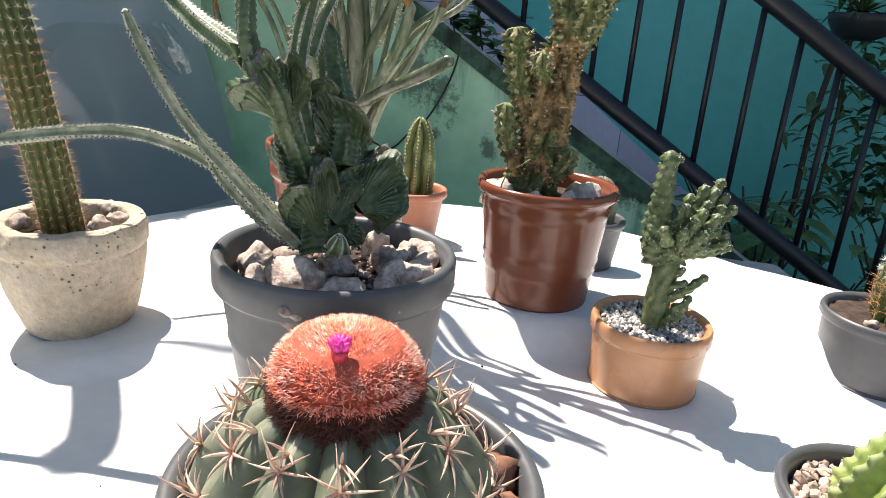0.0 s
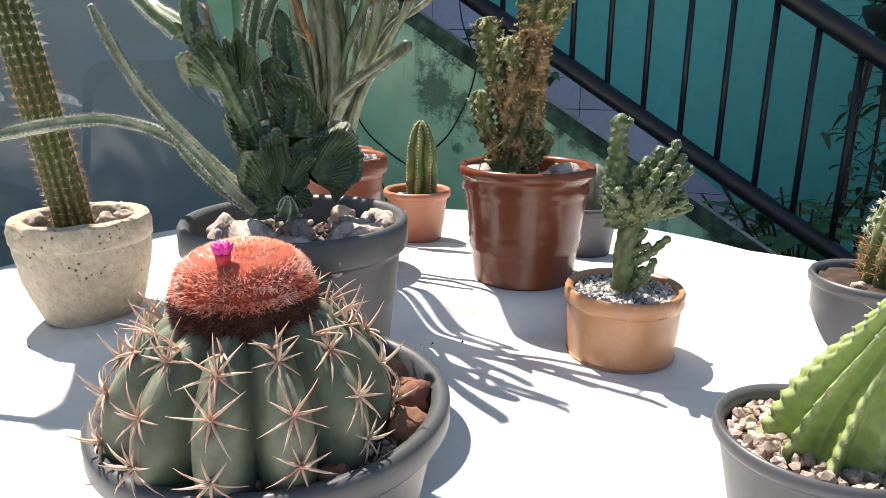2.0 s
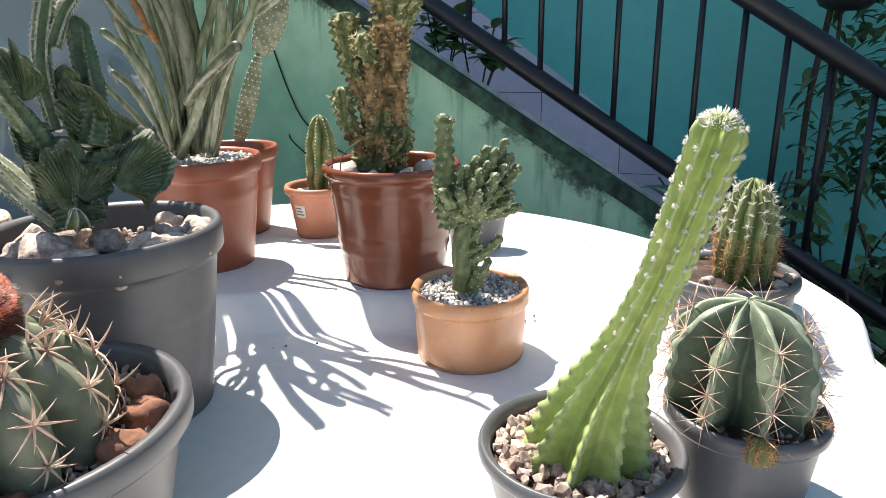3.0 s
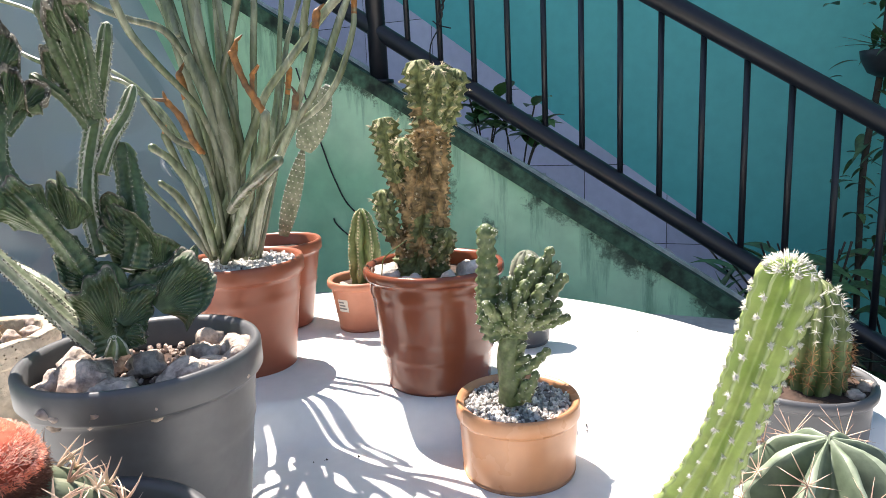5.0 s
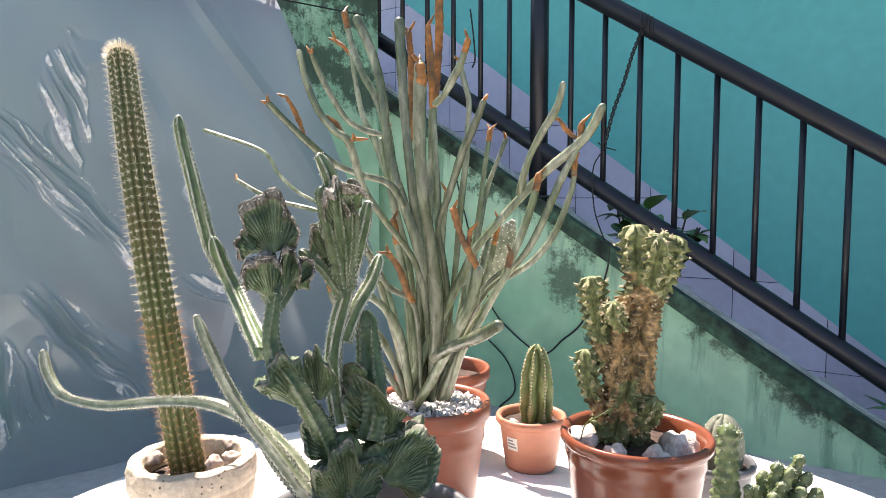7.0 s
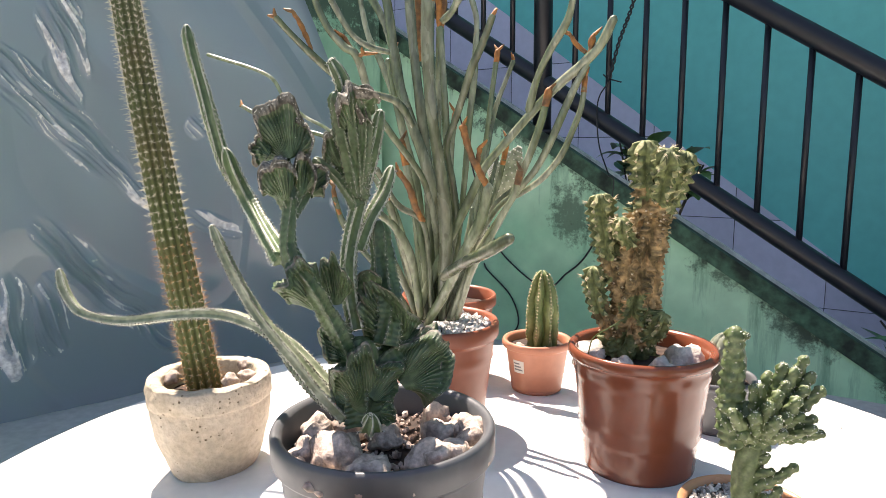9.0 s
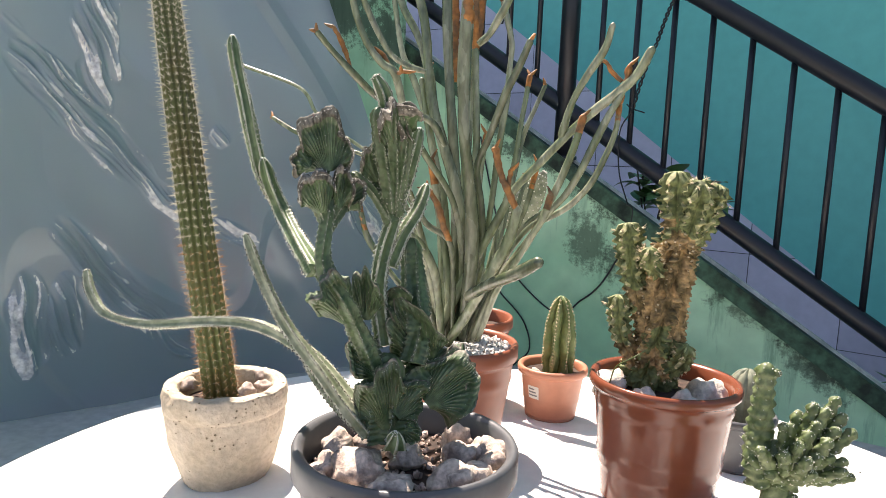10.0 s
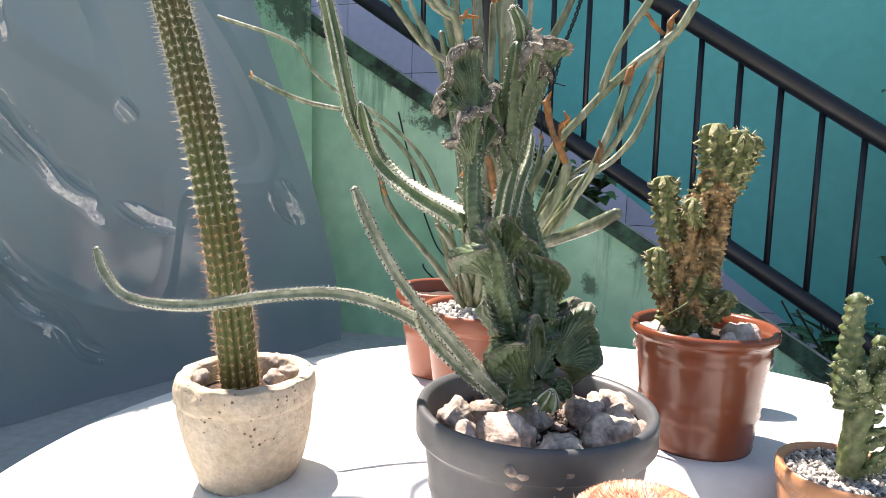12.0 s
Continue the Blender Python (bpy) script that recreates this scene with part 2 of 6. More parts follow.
bm = bmesh.new()
prism(bm, [(x, y, FLOOR - 0.2) for x, y in ((-6, -5), (0.95, -5), (0.95, wall_y(0.95)), (-6, wall_y(-6)))], (0, 0, 0.2))
tagged(part("floor", bm, M_FLOOR, None, smooth=False), "pale shaded concrete floor below the table", "floor", kind="structure")

# round table top, a height field in rings with a rounded edge
CX, CY, RT = -0.02, 0.77, 0.745
V, Fc = [], []
NR, NA = 150, 288
for i in range(NR + 1):
    for j in range(NA):
        a = 2 * math.pi * j / NA
        r = RT * i / NR
        x, y = CX + r * math.cos(a), CY + r * math.sin(a)
        V.append((x, y, top_z(x, y)))
for i in range(NR):
    for j in range(NA):
        a, b = i * NA + j, i * NA + (j + 1) % NA
        Fc.append((a, a + NA, b + NA, b))
for k, (dr, dz) in enumerate(((0.006, -0.002), (0.012, -0.008), (0.014, -0.016), (0.014, -0.036), (0.008, -0.042), (-0.02, -0.042), (-RT * 0.96, -0.042))):
    for j in range(NA):
        a = 2 * math.pi * j / NA
        x0, y0 = CX + RT * math.cos(a), CY + RT * math.sin(a)
        x, y = CX + (RT + dr) * math.cos(a), CY + (RT + dr) * math.sin(a)
        V.append((x, y, top_z(x0, y0) + dz))
    for j in range(NA):
        a, b = (NR + k) * NA + j, (NR + k) * NA + (j + 1) % NA
        Fc.append((a, a + NA, b + NA, b))
table = thing("round_table", CX, CY, FLOOR, "low round white table with a slight fold across its top", "table")
top = mesh_part("tabletop", [(x - CX, y - CY, z - FLOOR) for x, y, z in V], Fc, M_TABLE, table)
part("pedestal", lathe([(0.30, 0.0), (0.30, 0.02), (0.22, 0.05), (0.2, 0.12), (0.26, 0.137)], 48), M_TABLE, table)

# stair wall with its mossy coping
def stair_z(x, off=0.0):
    return 0.540 - 0.640 * x + off


def wall_strip(name, m, label, y0, y1, z_lo, z_hi, x0=-2.6, x1=2.3, category="wall"):
    """A strip that follows the stair wall in plan, between two heights over its sloping top."""
    bm = bmesh.new()
    n = 40
    rows = []
    for i in range(n + 1):
        x = x0 + (x1 - x0) * i / n
        lo = z_lo if z_lo < -1 else stair_z(x) + z_lo
        w = 0.003 * noise.noise((x * 9, y0 * 50, 1))
        rows.append([bm.verts.new(p) for p in ((x, wall_y(x, y0) + w, lo), (x, wall_y(x, y1), lo), (x, wall_y(x, y1), stair_z(x) + z_hi + w), (x, wall_y(x, y0) + w, stair_z(x) + z_hi + w))])
    for p, q in zip(rows, rows[1:]):
        for k in range(4):
            bm.faces.new((p[k], p[(k + 1) % 4], q[(k + 1) % 4], q[k]))
    bm.faces.new(rows[0])
    bm.faces.new(rows[-1][::-1])
    return tagged(part(name, bm, m, None, smooth=False), label, category, kind="structure")


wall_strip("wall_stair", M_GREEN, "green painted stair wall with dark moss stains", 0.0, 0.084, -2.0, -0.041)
wall_strip("trim_coping", M_MOSS, "dark mossy coping along the sloping wall", -0.010, 0.085, -0.040, 0.014, category="coping")
wall_strip("trim_edge", M_EDGE, "pale strip along the rear of the coping", 0.087, 0.135, -2.0, 0.024, category="coping")


# wall behind the stairs, its tiled skirting, and the stairs
def back_y(x, off=0.0):
    return 3.75 - 0.245 * x + off


bm = bmesh.new()
prism(bm, [(-5, back_y(-5), -2.5), (6.5, back_y(6.5), -2.5), (6.5, back_y(6.5), 6.9), (-5, back_y(-5), 6.9)], (0.05, 0.2, 0))
tagged(part("wall_back", bm, M_TEAL, None, smooth=False), "teal painted wall behind the stairs", "wall", kind="structure")


def clip(poly, a, b, c):
    """Keep what lies where a*x + b*z <= c."""
    out = []
    for i, p in enumerate(poly):
        q = poly[(i + 1) % len(poly)]
        dp, dq = a * p[0] + b * p[1] - c, a * q[0] + b * q[1] - c
        if dp <= 0:
            out.append(p)
        if dp * dq < 0:
            k = dp / (dp - dq)
            out.append((p[0] + (q[0] - p[0]) * k, p[1] + (q[1] - p[1]) * k))
    return out


skirting = tagged(new("wall_skirting"), "lilac tiled skirting that follows the stairs", "tiles", kind="structure")
bm = bmesh.new()
prism(bm, [(x, back_y(x, -0.004), z) for x, z in ((-2.4, -1.9), (2.6, -1.9), (2.6, 0.80 - 0.77 * 2.6), (-2.4, 0.80 + 0.77 * 2.4))], (0, 0.01, 0))
part("grout", bm, M_GROUT, skirting, smooth=False)
for i in range(-7, 5):
    for j in range(-5, 6):
        x, z = 0.48 + 0.405 * i, 0.277 + 0.41 * j
        poly = clip([(x + 0.002, z + 0.002), (x + 0.403, z + 0.002), (x + 0.403, z + 0.408), (x + 0.002, z + 0.408)], 0.77, 1, 0.803)
        if len(poly) > 2:
            bm = bmesh.new()
            prism(bm, [(u, back_y(u, -0.010), w) for u, w in poly], (0, 0.006, 0))
            part("tile", bm, M_LILAC, skirting, smooth=False)
for i in range(14):
    x = -2.2 + 0.31 * i
    z = stair_z(x) - 0.32
    bm = bmesh.new()
    prism(bm, [(x, wall_y(x, 0.14), z - 0.4), (x + 0.31, wall_y(x + 0.31, 0.14), z - 0.4), (x + 0.31, back_y(x + 0.31, -0.012), z - 0.4), (x, back_y(x, -0.012), z - 0.4)], (0, 0, 0.4))
    tagged(part("stair_step", bm, M_FLOOR, None, smooth=False), "pale concrete stair step between the walls", "step", kind="structure")
bm = bmesh.new()
prism(bm, [(0.954, -4, -0.68), (7, -4, -0.68), (7, back_y(7), -0.68), (0.954, back_y(0.954), -0.68)], (0, 0, 0.12))
tagged(part("ground_bed", bm, M_SOIL, None, smooth=False), "dark shaded planting bed below the railing", "soil", kind="structure")

# left wall behind the plastic sheet
bm = bmesh.new()
prism(bm, [(-2.75, -1.0, FLOOR), (-0.80, 2.19, FLOOR), (-0.80, 2.19, 1.52), (-2.75, -1.0, 1.52)], (-0.16, 0.09, 0))
tagged(part("wall_left", bm, M_GREEN, None, smooth=False), "green painted side wall behind the plastic sheet", "wall", kind="structure")

# ---- railing ----
def rail_y(x):
    return 2.089 - 0.245 * x

def low_z(x):
    return 0.583 + 0.115 - 0.668 * x

def high_z(x):
    return 0.583 + 0.663 - 0.668 * x

rail = thing("stair_railing", 0, 0, 0, "black painted steel stair railing on the sloping wall", "railing")
for nm, fz, r in (("top_rail", high_z, 0.028), ("bottom_rail", low_z, 0.026)):
    pts = [Vector((x, rail_y(x), fz(x))) for x in (-1.9, -0.8, 0, 0.8, 1.4, 2.2)]
    v, f = tube(pts, r, 20)
    mesh_part(nm, v, f, M_BLACK, rail)
for k in range(-16, 23):
    x = -0.2246 + 0.103 * k
    if abs(k) < 1:
        continue
    v, f = tube([Vector((x, rail_y(x), low_z(x))), Vector((x, rail_y(x), high_z(x) - 0.01))], 0.0085, 10)
    mesh_part("baluster", v, f, M_BLACK, rail)
v, f = tube([Vector((-0.225, rail_y(-0.225), stair_z(-0.225) - 0.02)), Vector((-0.225, rail_y(-0.225), high_z(-0.225) + 0.3))], 0.029, 20)
mesh_part("post", v, f, M_BLACK, rail)

# ---- pots ----
def pot(name, x, y, rim_r, base_r, h, m, label, z=None, lip=0.008, lip_h=0.018, wall=0.004, bands=(), group="", fill=0.85, soil=True):
    z = top_z(x, y - base_r) if z is None else z
    t = thing(name, x, y, z, label, "plant pot", group)
    prof = [(base_r * 0.9, 0.004), (base_r, 0.0), (base_r + 0.001, 0.004)]
    def wall_r(k):
        return base_r + (rim_r - lip - base_r) * k
    for k in [i / 24 for i in range(1, 25)]:
        zz = k * (h - lip_h)
        r = wall_r(k)
        for b, d in bands:
            if abs(k - b) < 0.02:
                r += d
        prof.append((r, zz))
    prof += [(rim_r - 0.002, h - lip_h), (rim_r, h - lip_h + 0.003), (rim_r, h - 0.004), (rim_r - 0.002, h), (rim_r - lip + 0.001, h), (rim_r - lip - wall, h - 0.004)]
    for k in (0.95, 0.8, fill - 0.1):
        prof.append((wall_r(k) - wall, k * (h - lip_h)))
    part("body", lathe(prof, 72), m, t)
    if soil:
        r = wall_r(fill) - wall
        b = bmesh.new()
        rings = []
        for i in range(9):
            ring = []
            for j in range(36):
                a = 2 * math.pi * j / 36
                q = r * i / 8
                p = (q * math.cos(a), q * math.sin(a))
                ring.append(b.verts.new((p[0], p[1], fill * h + 0.004 * noise.noise((p[0] * 60, p[1] * 60, x)))))
            rings.append(ring)
        for p, q in zip(rings, rings[1:]):
            for j in range(36):
                b.faces.new((p[j], q[j], q[(j + 1) % 36], p[(j + 1) % 36]))
        bmesh.ops.remove_doubles(b, verts=b.verts, dist=1e-5)
        part("soil", b, M_SOIL, t)
    return t
def stone_pot(x, y, z):
    t = thing("stone_pot", x, y, z, "rough beige cast stone pot with a thick chipped rim", "plant pot")
    prof = [(0.05, 0.002), (0.060, 0.0), (0.0625, 0.006), (0.072, 0.03), (0.081, 0.062), (0.086, 0.098), (0.0855, 0.107), (0.0885, 0.110), (0.090, 0.128), (0.087, 0.139), (0.080, 0.141), (0.069, 0.139), (0.065, 0.130), (0.063, 0.105), (0.06, 0.095)]
    fine = []
    for (a, b), (c, d) in zip(prof, prof[1:]):
        for k in range(4):
            fine.append((a + (c - a) * k / 4, b + (d - b) * k / 4))
    fine.append(prof[-1])
    bm = lathe([(0.97 * a, b) for a, b in fine], 120, 0.045, 3)
    for v in bm.verts:
        r = math.hypot(v.co.x, v.co.y)
        q = noise.noise(v.co * 60) * 0.0012 + max(noise.noise(v.co * 26 + Vector((5, 1, 2))) - 0.32, 0) * -0.008
        v.co.x *= 1 + q / r
        v.co.y *= 1 + q / r
        if v.co.z > 0.12:
            v.co.z += 0.004 * noise.noise(v.co * 30)
    part("body", bm, M_STONE, t)
    part("soil", lathe([(0.064, 0.112), (0.03, 0.116), (0.004, 0.117)], 40, 0.05), M_SOIL, t)
    return t


POTS = {}
POTS["stone"] = stone_pot(-0.451, 0.775, top_z(-0.452, 0.73))
POTS["crest"] = pot("large_grey_pot", -0.093, 0.588, 0.1115, 0.082, 0.197, M_GREYPOT, "large dark grey plastic pot with a scuffed rim", z=TOP, lip=0.007, lip_h=0.03, bands=((0.72, 0.0015),), fill=0.84)
POTS["melo"] = pot("wide_grey_pot", -0.039, 0.362, 0.121, 0.090, 0.125, M_GREYPOT, "wide grey plastic pot on the white table", z=TOP, lip=0.009, lip_h=0.02, fill=0.86)
POTS["euph"] = pot("terracotta_pot", -0.157, 0.942, 0.091, 0.066, 0.170, M_REDPOT, "terracotta coloured plastic pot with pale gravel", lip=0.006, lip_h=0.024, bands=((0.78, 0.0015),), fill=0.93)
POTS["back"] = pot("terracotta_pot", -0.247, 1.262, 0.096, 0.066, 0.17, M_REDPOT, "terracotta coloured plastic pot by the stair wall", lip=0.006, lip_h=0.022, bands=((0.6, 0.0015),))
POTS["small"] = pot("small_terracotta_pot", -0.060, 1.23, 0.066, 0.047, 0.098, M_TERRA, "small light terracotta plastic pot with a sticker", lip=0.007, lip_h=0.014, bands=((0.4, 0.001),))
POTS["brown"] = pot("brown_pot", 0.142, 0.900, 0.096, 0.072, 0.165, M_BROWNPOT, "glossy brown plastic pot with raised rings", lip=0.007, lip_h=0.014, bands=((0.32, 0.0018), (0.40, 0.0018), (0.86, 0.0015)), fill=0.86)
POTS["opunt"] = pot("tan_clay_pot", 0.260, 0.737, 0.0705, 0.064, 0.087, M_TAN, "tan glazed clay pot filled with grey gravel", z=TOP, lip=0.0035, lip_h=0.02, wall=0.006, fill=0.9)
POTS["cereus"] = pot("small_grey_pot", 0.360, 0.435, 0.0775, 0.058, 0.077, M_GREYPOT, "small dark grey plastic nursery pot", z=TOP, lip=0.005, lip_h=0.012, fill=0.8, group="small grey pots")
POTS["barrel"] = pot("small_grey_pot", 0.496, 0.486, 0.0630, 0.05, 0.083, M_GREYPOT, "small dark grey plastic nursery pot", z=TOP, lip=0.005, lip_h=0.015, fill=0.86, group="small grey pots")
POTS["right"] = pot("small_grey_pot", 0.580, 0.797, 0.078, 0.069, 0.090, M_GREYPOT, "small dark grey plastic nursery pot", z=TOP, lip=0.005, lip_h=0.014, fill=0.9, group="small grey pots")
POTS["backgrey"] = pot("small_grey_pot", 0.251, 1.093, 0.058, 0.043, 0.085, M_GREYPOT, "small dark grey plastic nursery pot", lip=0.005, lip_h=0.012, group="small grey pots")

# ---- plant materials ----
M_CEREUS = mat("cereus_skin", (0.105, 0.125, 0.035), 0.6, 0.25, 120, 0.3, second=(0.17, 0.115, 0.04), blotch=10, amount=0.55)
M_CREST = mat("crested_cactus_skin", (0.048, 0.086, 0.036), 0.42, 0.35, 170, 0.4, second=(0.098, 0.145, 0.068), blotch=40, amount=0.7)
M_CREST_EDGE = mat("woolly_crest_edge", (0.24, 0.22, 0.18), 0.85, 0.5, 260, 0.6, second=(0.075, 0.07, 0.055), blotch=110, amount=1.0)
M_CREST_VEIN = mat("pale_crest_ridge", (0.125, 0.155, 0.095), 0.55, 0.4, 220, 0.3, second=(0.055, 0.085, 0.042), blotch=60, amount=1.0)
M_ARM_EDGE = mat("pale_rib_edge", (0.50, 0.51, 0.41), 0.55, 0.35, 200, 0.3, second=(0.15, 0.18, 0.11), blotch=70, amount=0.8)
M_ARM = mat("cactus_arm_skin", (0.074, 0.120, 0.046), 0.4, 0.3, 140, 0.3, second=(0.155, 0.205, 0.10), blotch=40, amount=0.8)
M_ARM_PALE = mat("waxy_arm_skin", (0.15, 0.185, 0.11), 0.32, 0.3, 140, 0.3, second=(0.31, 0.335, 0.24), blotch=40, amount=0.85)
M_EUPH = mat("succulent_stem_skin", (0.118, 0.146, 0.074), 0.26, 0.38, 150, 0.4, second=(0.29, 0.30, 0.205), blotch=30, amount=0.85, spec=0.8, stretch=(1, 1, 0.3), vary=0.30)
M_TIP = mat("dry_orange_leaf", (0.36, 0.145, 0.034), 0.6, 0.4, 120, 0.4, second=(0.13, 0.075, 0.035), blotch=45, amount=0.9)
M_MELO = mat("melon_cactus_skin", (0.135, 0.160, 0.100), 0.55, 0.2, 90, 0.2, second=(0.25, 0.265, 0.185), blotch=16, amount=0.85)
M_MELO_EDGE = mat("pale_melon_rib", (0.29, 0.295, 0.21), 0.6, 0.2, 110, 0.2, second=(0.15, 0.17, 0.105), blotch=40, amount=0.8)
M_PAD = mat("grey_pad_skin", (0.13, 0.16, 0.09), 0.5, 0.3, 140, 0.3, second=(0.26, 0.28, 0.19), blotch=50, amount=0.8)
M_OPUN = mat("opuntia_skin", (0.075, 0.108, 0.036), 0.5, 0.35, 160, 0.4, second=(0.17, 0.20, 0.095), blotch=60, amount=0.85)
M_YELLOW = mat("young_cereus_skin", (0.235, 0.325, 0.075), 0.5, 0.18, 110, 0.25, second=(0.33, 0.40, 0.12), blotch=30, amount=0.75, translucent=0.12)
M_YELLOW_EDGE = mat("pale_cereus_rib", (0.33, 0.40, 0.16), 0.55, 0.2, 140, 0.2, second=(0.24, 0.31, 0.10), blotch=50, amount=0.7)
M_BARREL = mat("barrel_cactus_skin", (0.095, 0.13, 0.082), 0.6, 0.2, 110, 0.2, second=(0.15, 0.19, 0.13), blotch=30, amount=0.7)
M_BARREL_EDGE = mat("pale_barrel_rib", (0.31, 0.37, 0.27), 0.6, 0.2, 110, 0.2, second=(0.15, 0.20, 0.12), blotch=50, amount=0.8)
M_SMALL = mat("small_cactus_skin", (0.115, 0.165, 0.05), 0.5, 0.22, 110, 0.2, second=(0.19, 0.22, 0.075), blotch=34, amount=0.8)
M_SMALL_EDGE = mat("pale_small_rib", (0.28, 0.31, 0.14), 0.6, 0.25, 140, 0.2, second=(0.19, 0.22, 0.09), blotch=60, amount=0.8)
M_GLOBE = mat("grey_globe_skin", (0.16, 0.18, 0.125), 0.7, 0.2, 160, 0.2, second=(0.24, 0.25, 0.19), blotch=30, amount=0.7)
M_CORK = mat("corky_cactus_skin", (0.50, 0.335, 0.16), 0.85, 0.5, 130, 0.9, second=(0.14, 0.10, 0.04), blotch=45, amount=1.0, depth=0.004)
M_CORK_GREEN = mat("green_cork_skin", (0.21, 0.235, 0.09), 0.7, 0.4, 130, 0.6, second=(0.085, 0.105, 0.035), blotch=60, amount=0.95, depth=0.004)
M_CORK_RIB = mat("pale_cork_rib", (0.42, 0.40, 0.20), 0.7, 0.4, 160, 0.6, second=(0.20, 0.21, 0.08), blotch=70, amount=0.9)
M_SPINE_PALE = mat("straw_white_spine", (0.82, 0.73, 0.55), 0.5, 0.15, 60, 0)
M_SPINE = mat("pale_spine", (0.70, 0.58, 0.38), 0.5, 0.15, 60, 0)
M_SPINE_TAN = mat("tan_spine", (0.66, 0.50, 0.38), 0.5, 0.2, 40, 0, second=(0.46, 0.23, 0.17), blotch=60, amount=0.7)
M_SPINE_RED = mat("reddish_spine", (0.42, 0.20, 0.08), 0.5, 0.25, 40, 0, second=(0.55, 0.36, 0.16), blotch=30)
M_AREOLE = mat("felted_areole", (0.34, 0.27, 0.15), 0.95, 0.2, 200, 0.3)
M_DOT = mat("dark_spine_cushion", (0.045, 0.036, 0.025), 0.9, 0.3, 200, 0.3)
M_WOOL = mat("white_wool", (0.72, 0.70, 0.62), 0.95, 0.15, 200, 0.3)
M_BRISTLE = mat("orange_bristle", (0.88, 0.27, 0.16), 0.55, 0.3, 150, 0, second=(0.93, 0.64, 0.54), blotch=70, amount=0.7)
M_CAP = mat("red_cap_felt", (0.55, 0.11, 0.06), 0.9, 0.3, 150, 0.3)
M_BRISTLE_DK = mat("dark_red_bristle", (0.13, 0.045, 0.03), 0.7, 0.35, 150, 0, second=(0.22, 0.09, 0.06), blotch=50)
M_FLOWER_TUBE = mat("red_flower_tube", (0.62, 0.03, 0.06), 0.5, 0.1, 60, 0)
M_FLOWER = mat("pink_flower", (0.92, 0.055, 0.38), 0.5, 0.08, 60, 0)
M_ROCK = mat("pale_pebble", (0.60, 0.49, 0.41), 0.85, 0.35, 170, 0.8, second=(0.22, 0.165, 0.14), blotch=70, amount=0.8, depth=0.003)
M_ROCK_PALE = mat("sunbleached_stone", (0.74, 0.66, 0.57), 0.85, 0.25, 170, 0.8, second=(0.42, 0.35, 0.29), blotch=60, amount=0.7, depth=0.003)
M_ROCK_RED = mat("red_brown_stone", (0.27, 0.125, 0.075), 0.9, 0.35, 90, 0.8, second=(0.18, 0.08, 0.05), blotch=40)
M_GRAVEL = mat("grey_gravel", (0.78, 0.75, 0.71), 0.85, 0.4, 130, 0.3, second=(0.30, 0.28, 0.26), blotch=160, amount=0.8)
M_PERLITE = mat("white_perlite", (0.82, 0.80, 0.77), 0.9, 0.2, 130, 0.3, second=(0.55, 0.53, 0.50), blotch=160, amount=0.6)
M_CHIPS = mat("pinkish_chips", (0.50, 0.40, 0.34), 0.85, 0.4, 110, 0.3, second=(0.28, 0.20, 0.16), blotch=120, amount=0.9)


# ---- plant helpers ----
def wpart(name, verts, faces, material, parent, label="", smooth=True, slots=None):
    """A part whose vertices are given in the world."""
    o = parent.matrix_world.translation if parent.parent is None else parent.parent.matrix_world.translation
    return mesh_part(name, [Vector(v) - o for v in verts], faces, material, parent, label, smooth, slots)


def spine(V, Fc, p, d, length, r, bend=0.0, rng=random):
    """A thin three-sided needle from p along d, drooping a little by bend."""
    d = d.normalized()
    s = d.orthogonal().normalized()
    u = d.cross(s)
    k = len(V)
    mid = p + d * length * 0.55
    end = p + d * length + Vector((0, 0, -bend * length))
    for q, w in ((p, r), (mid, r * 0.75)):
        for i in range(3):
            a = 2.094 * i
            V.append(q + s * (w * math.cos(a)) + u * (w * math.sin(a)))
    V.append(end)
    for i in range(3):
        j = (i + 1) % 3
        Fc.append((k + i, k + j, k + 3 + j, k + 3 + i))
        Fc.append((k + 3 + i, k + 3 + j, k + 6))


def thorn(V, Fc, p, d, length, r, back):
    """A stout tapering thorn that curves towards back, grown into the first bead of its mesh."""
    if len(V) > 5:
        Fc.append((0, 1, len(V)))
    d = d.normalized()
    pts = [p + d * (length * f) + back * (length * 0.32 * f * f) for f in (0, 0.25, 0.5, 0.75, 1)]
    tv, tf = tube(pts, [r, r * 0.95, r * 0.75, r * 0.45, r * 0.06], 5)
    merge(V, Fc, tv, tf)


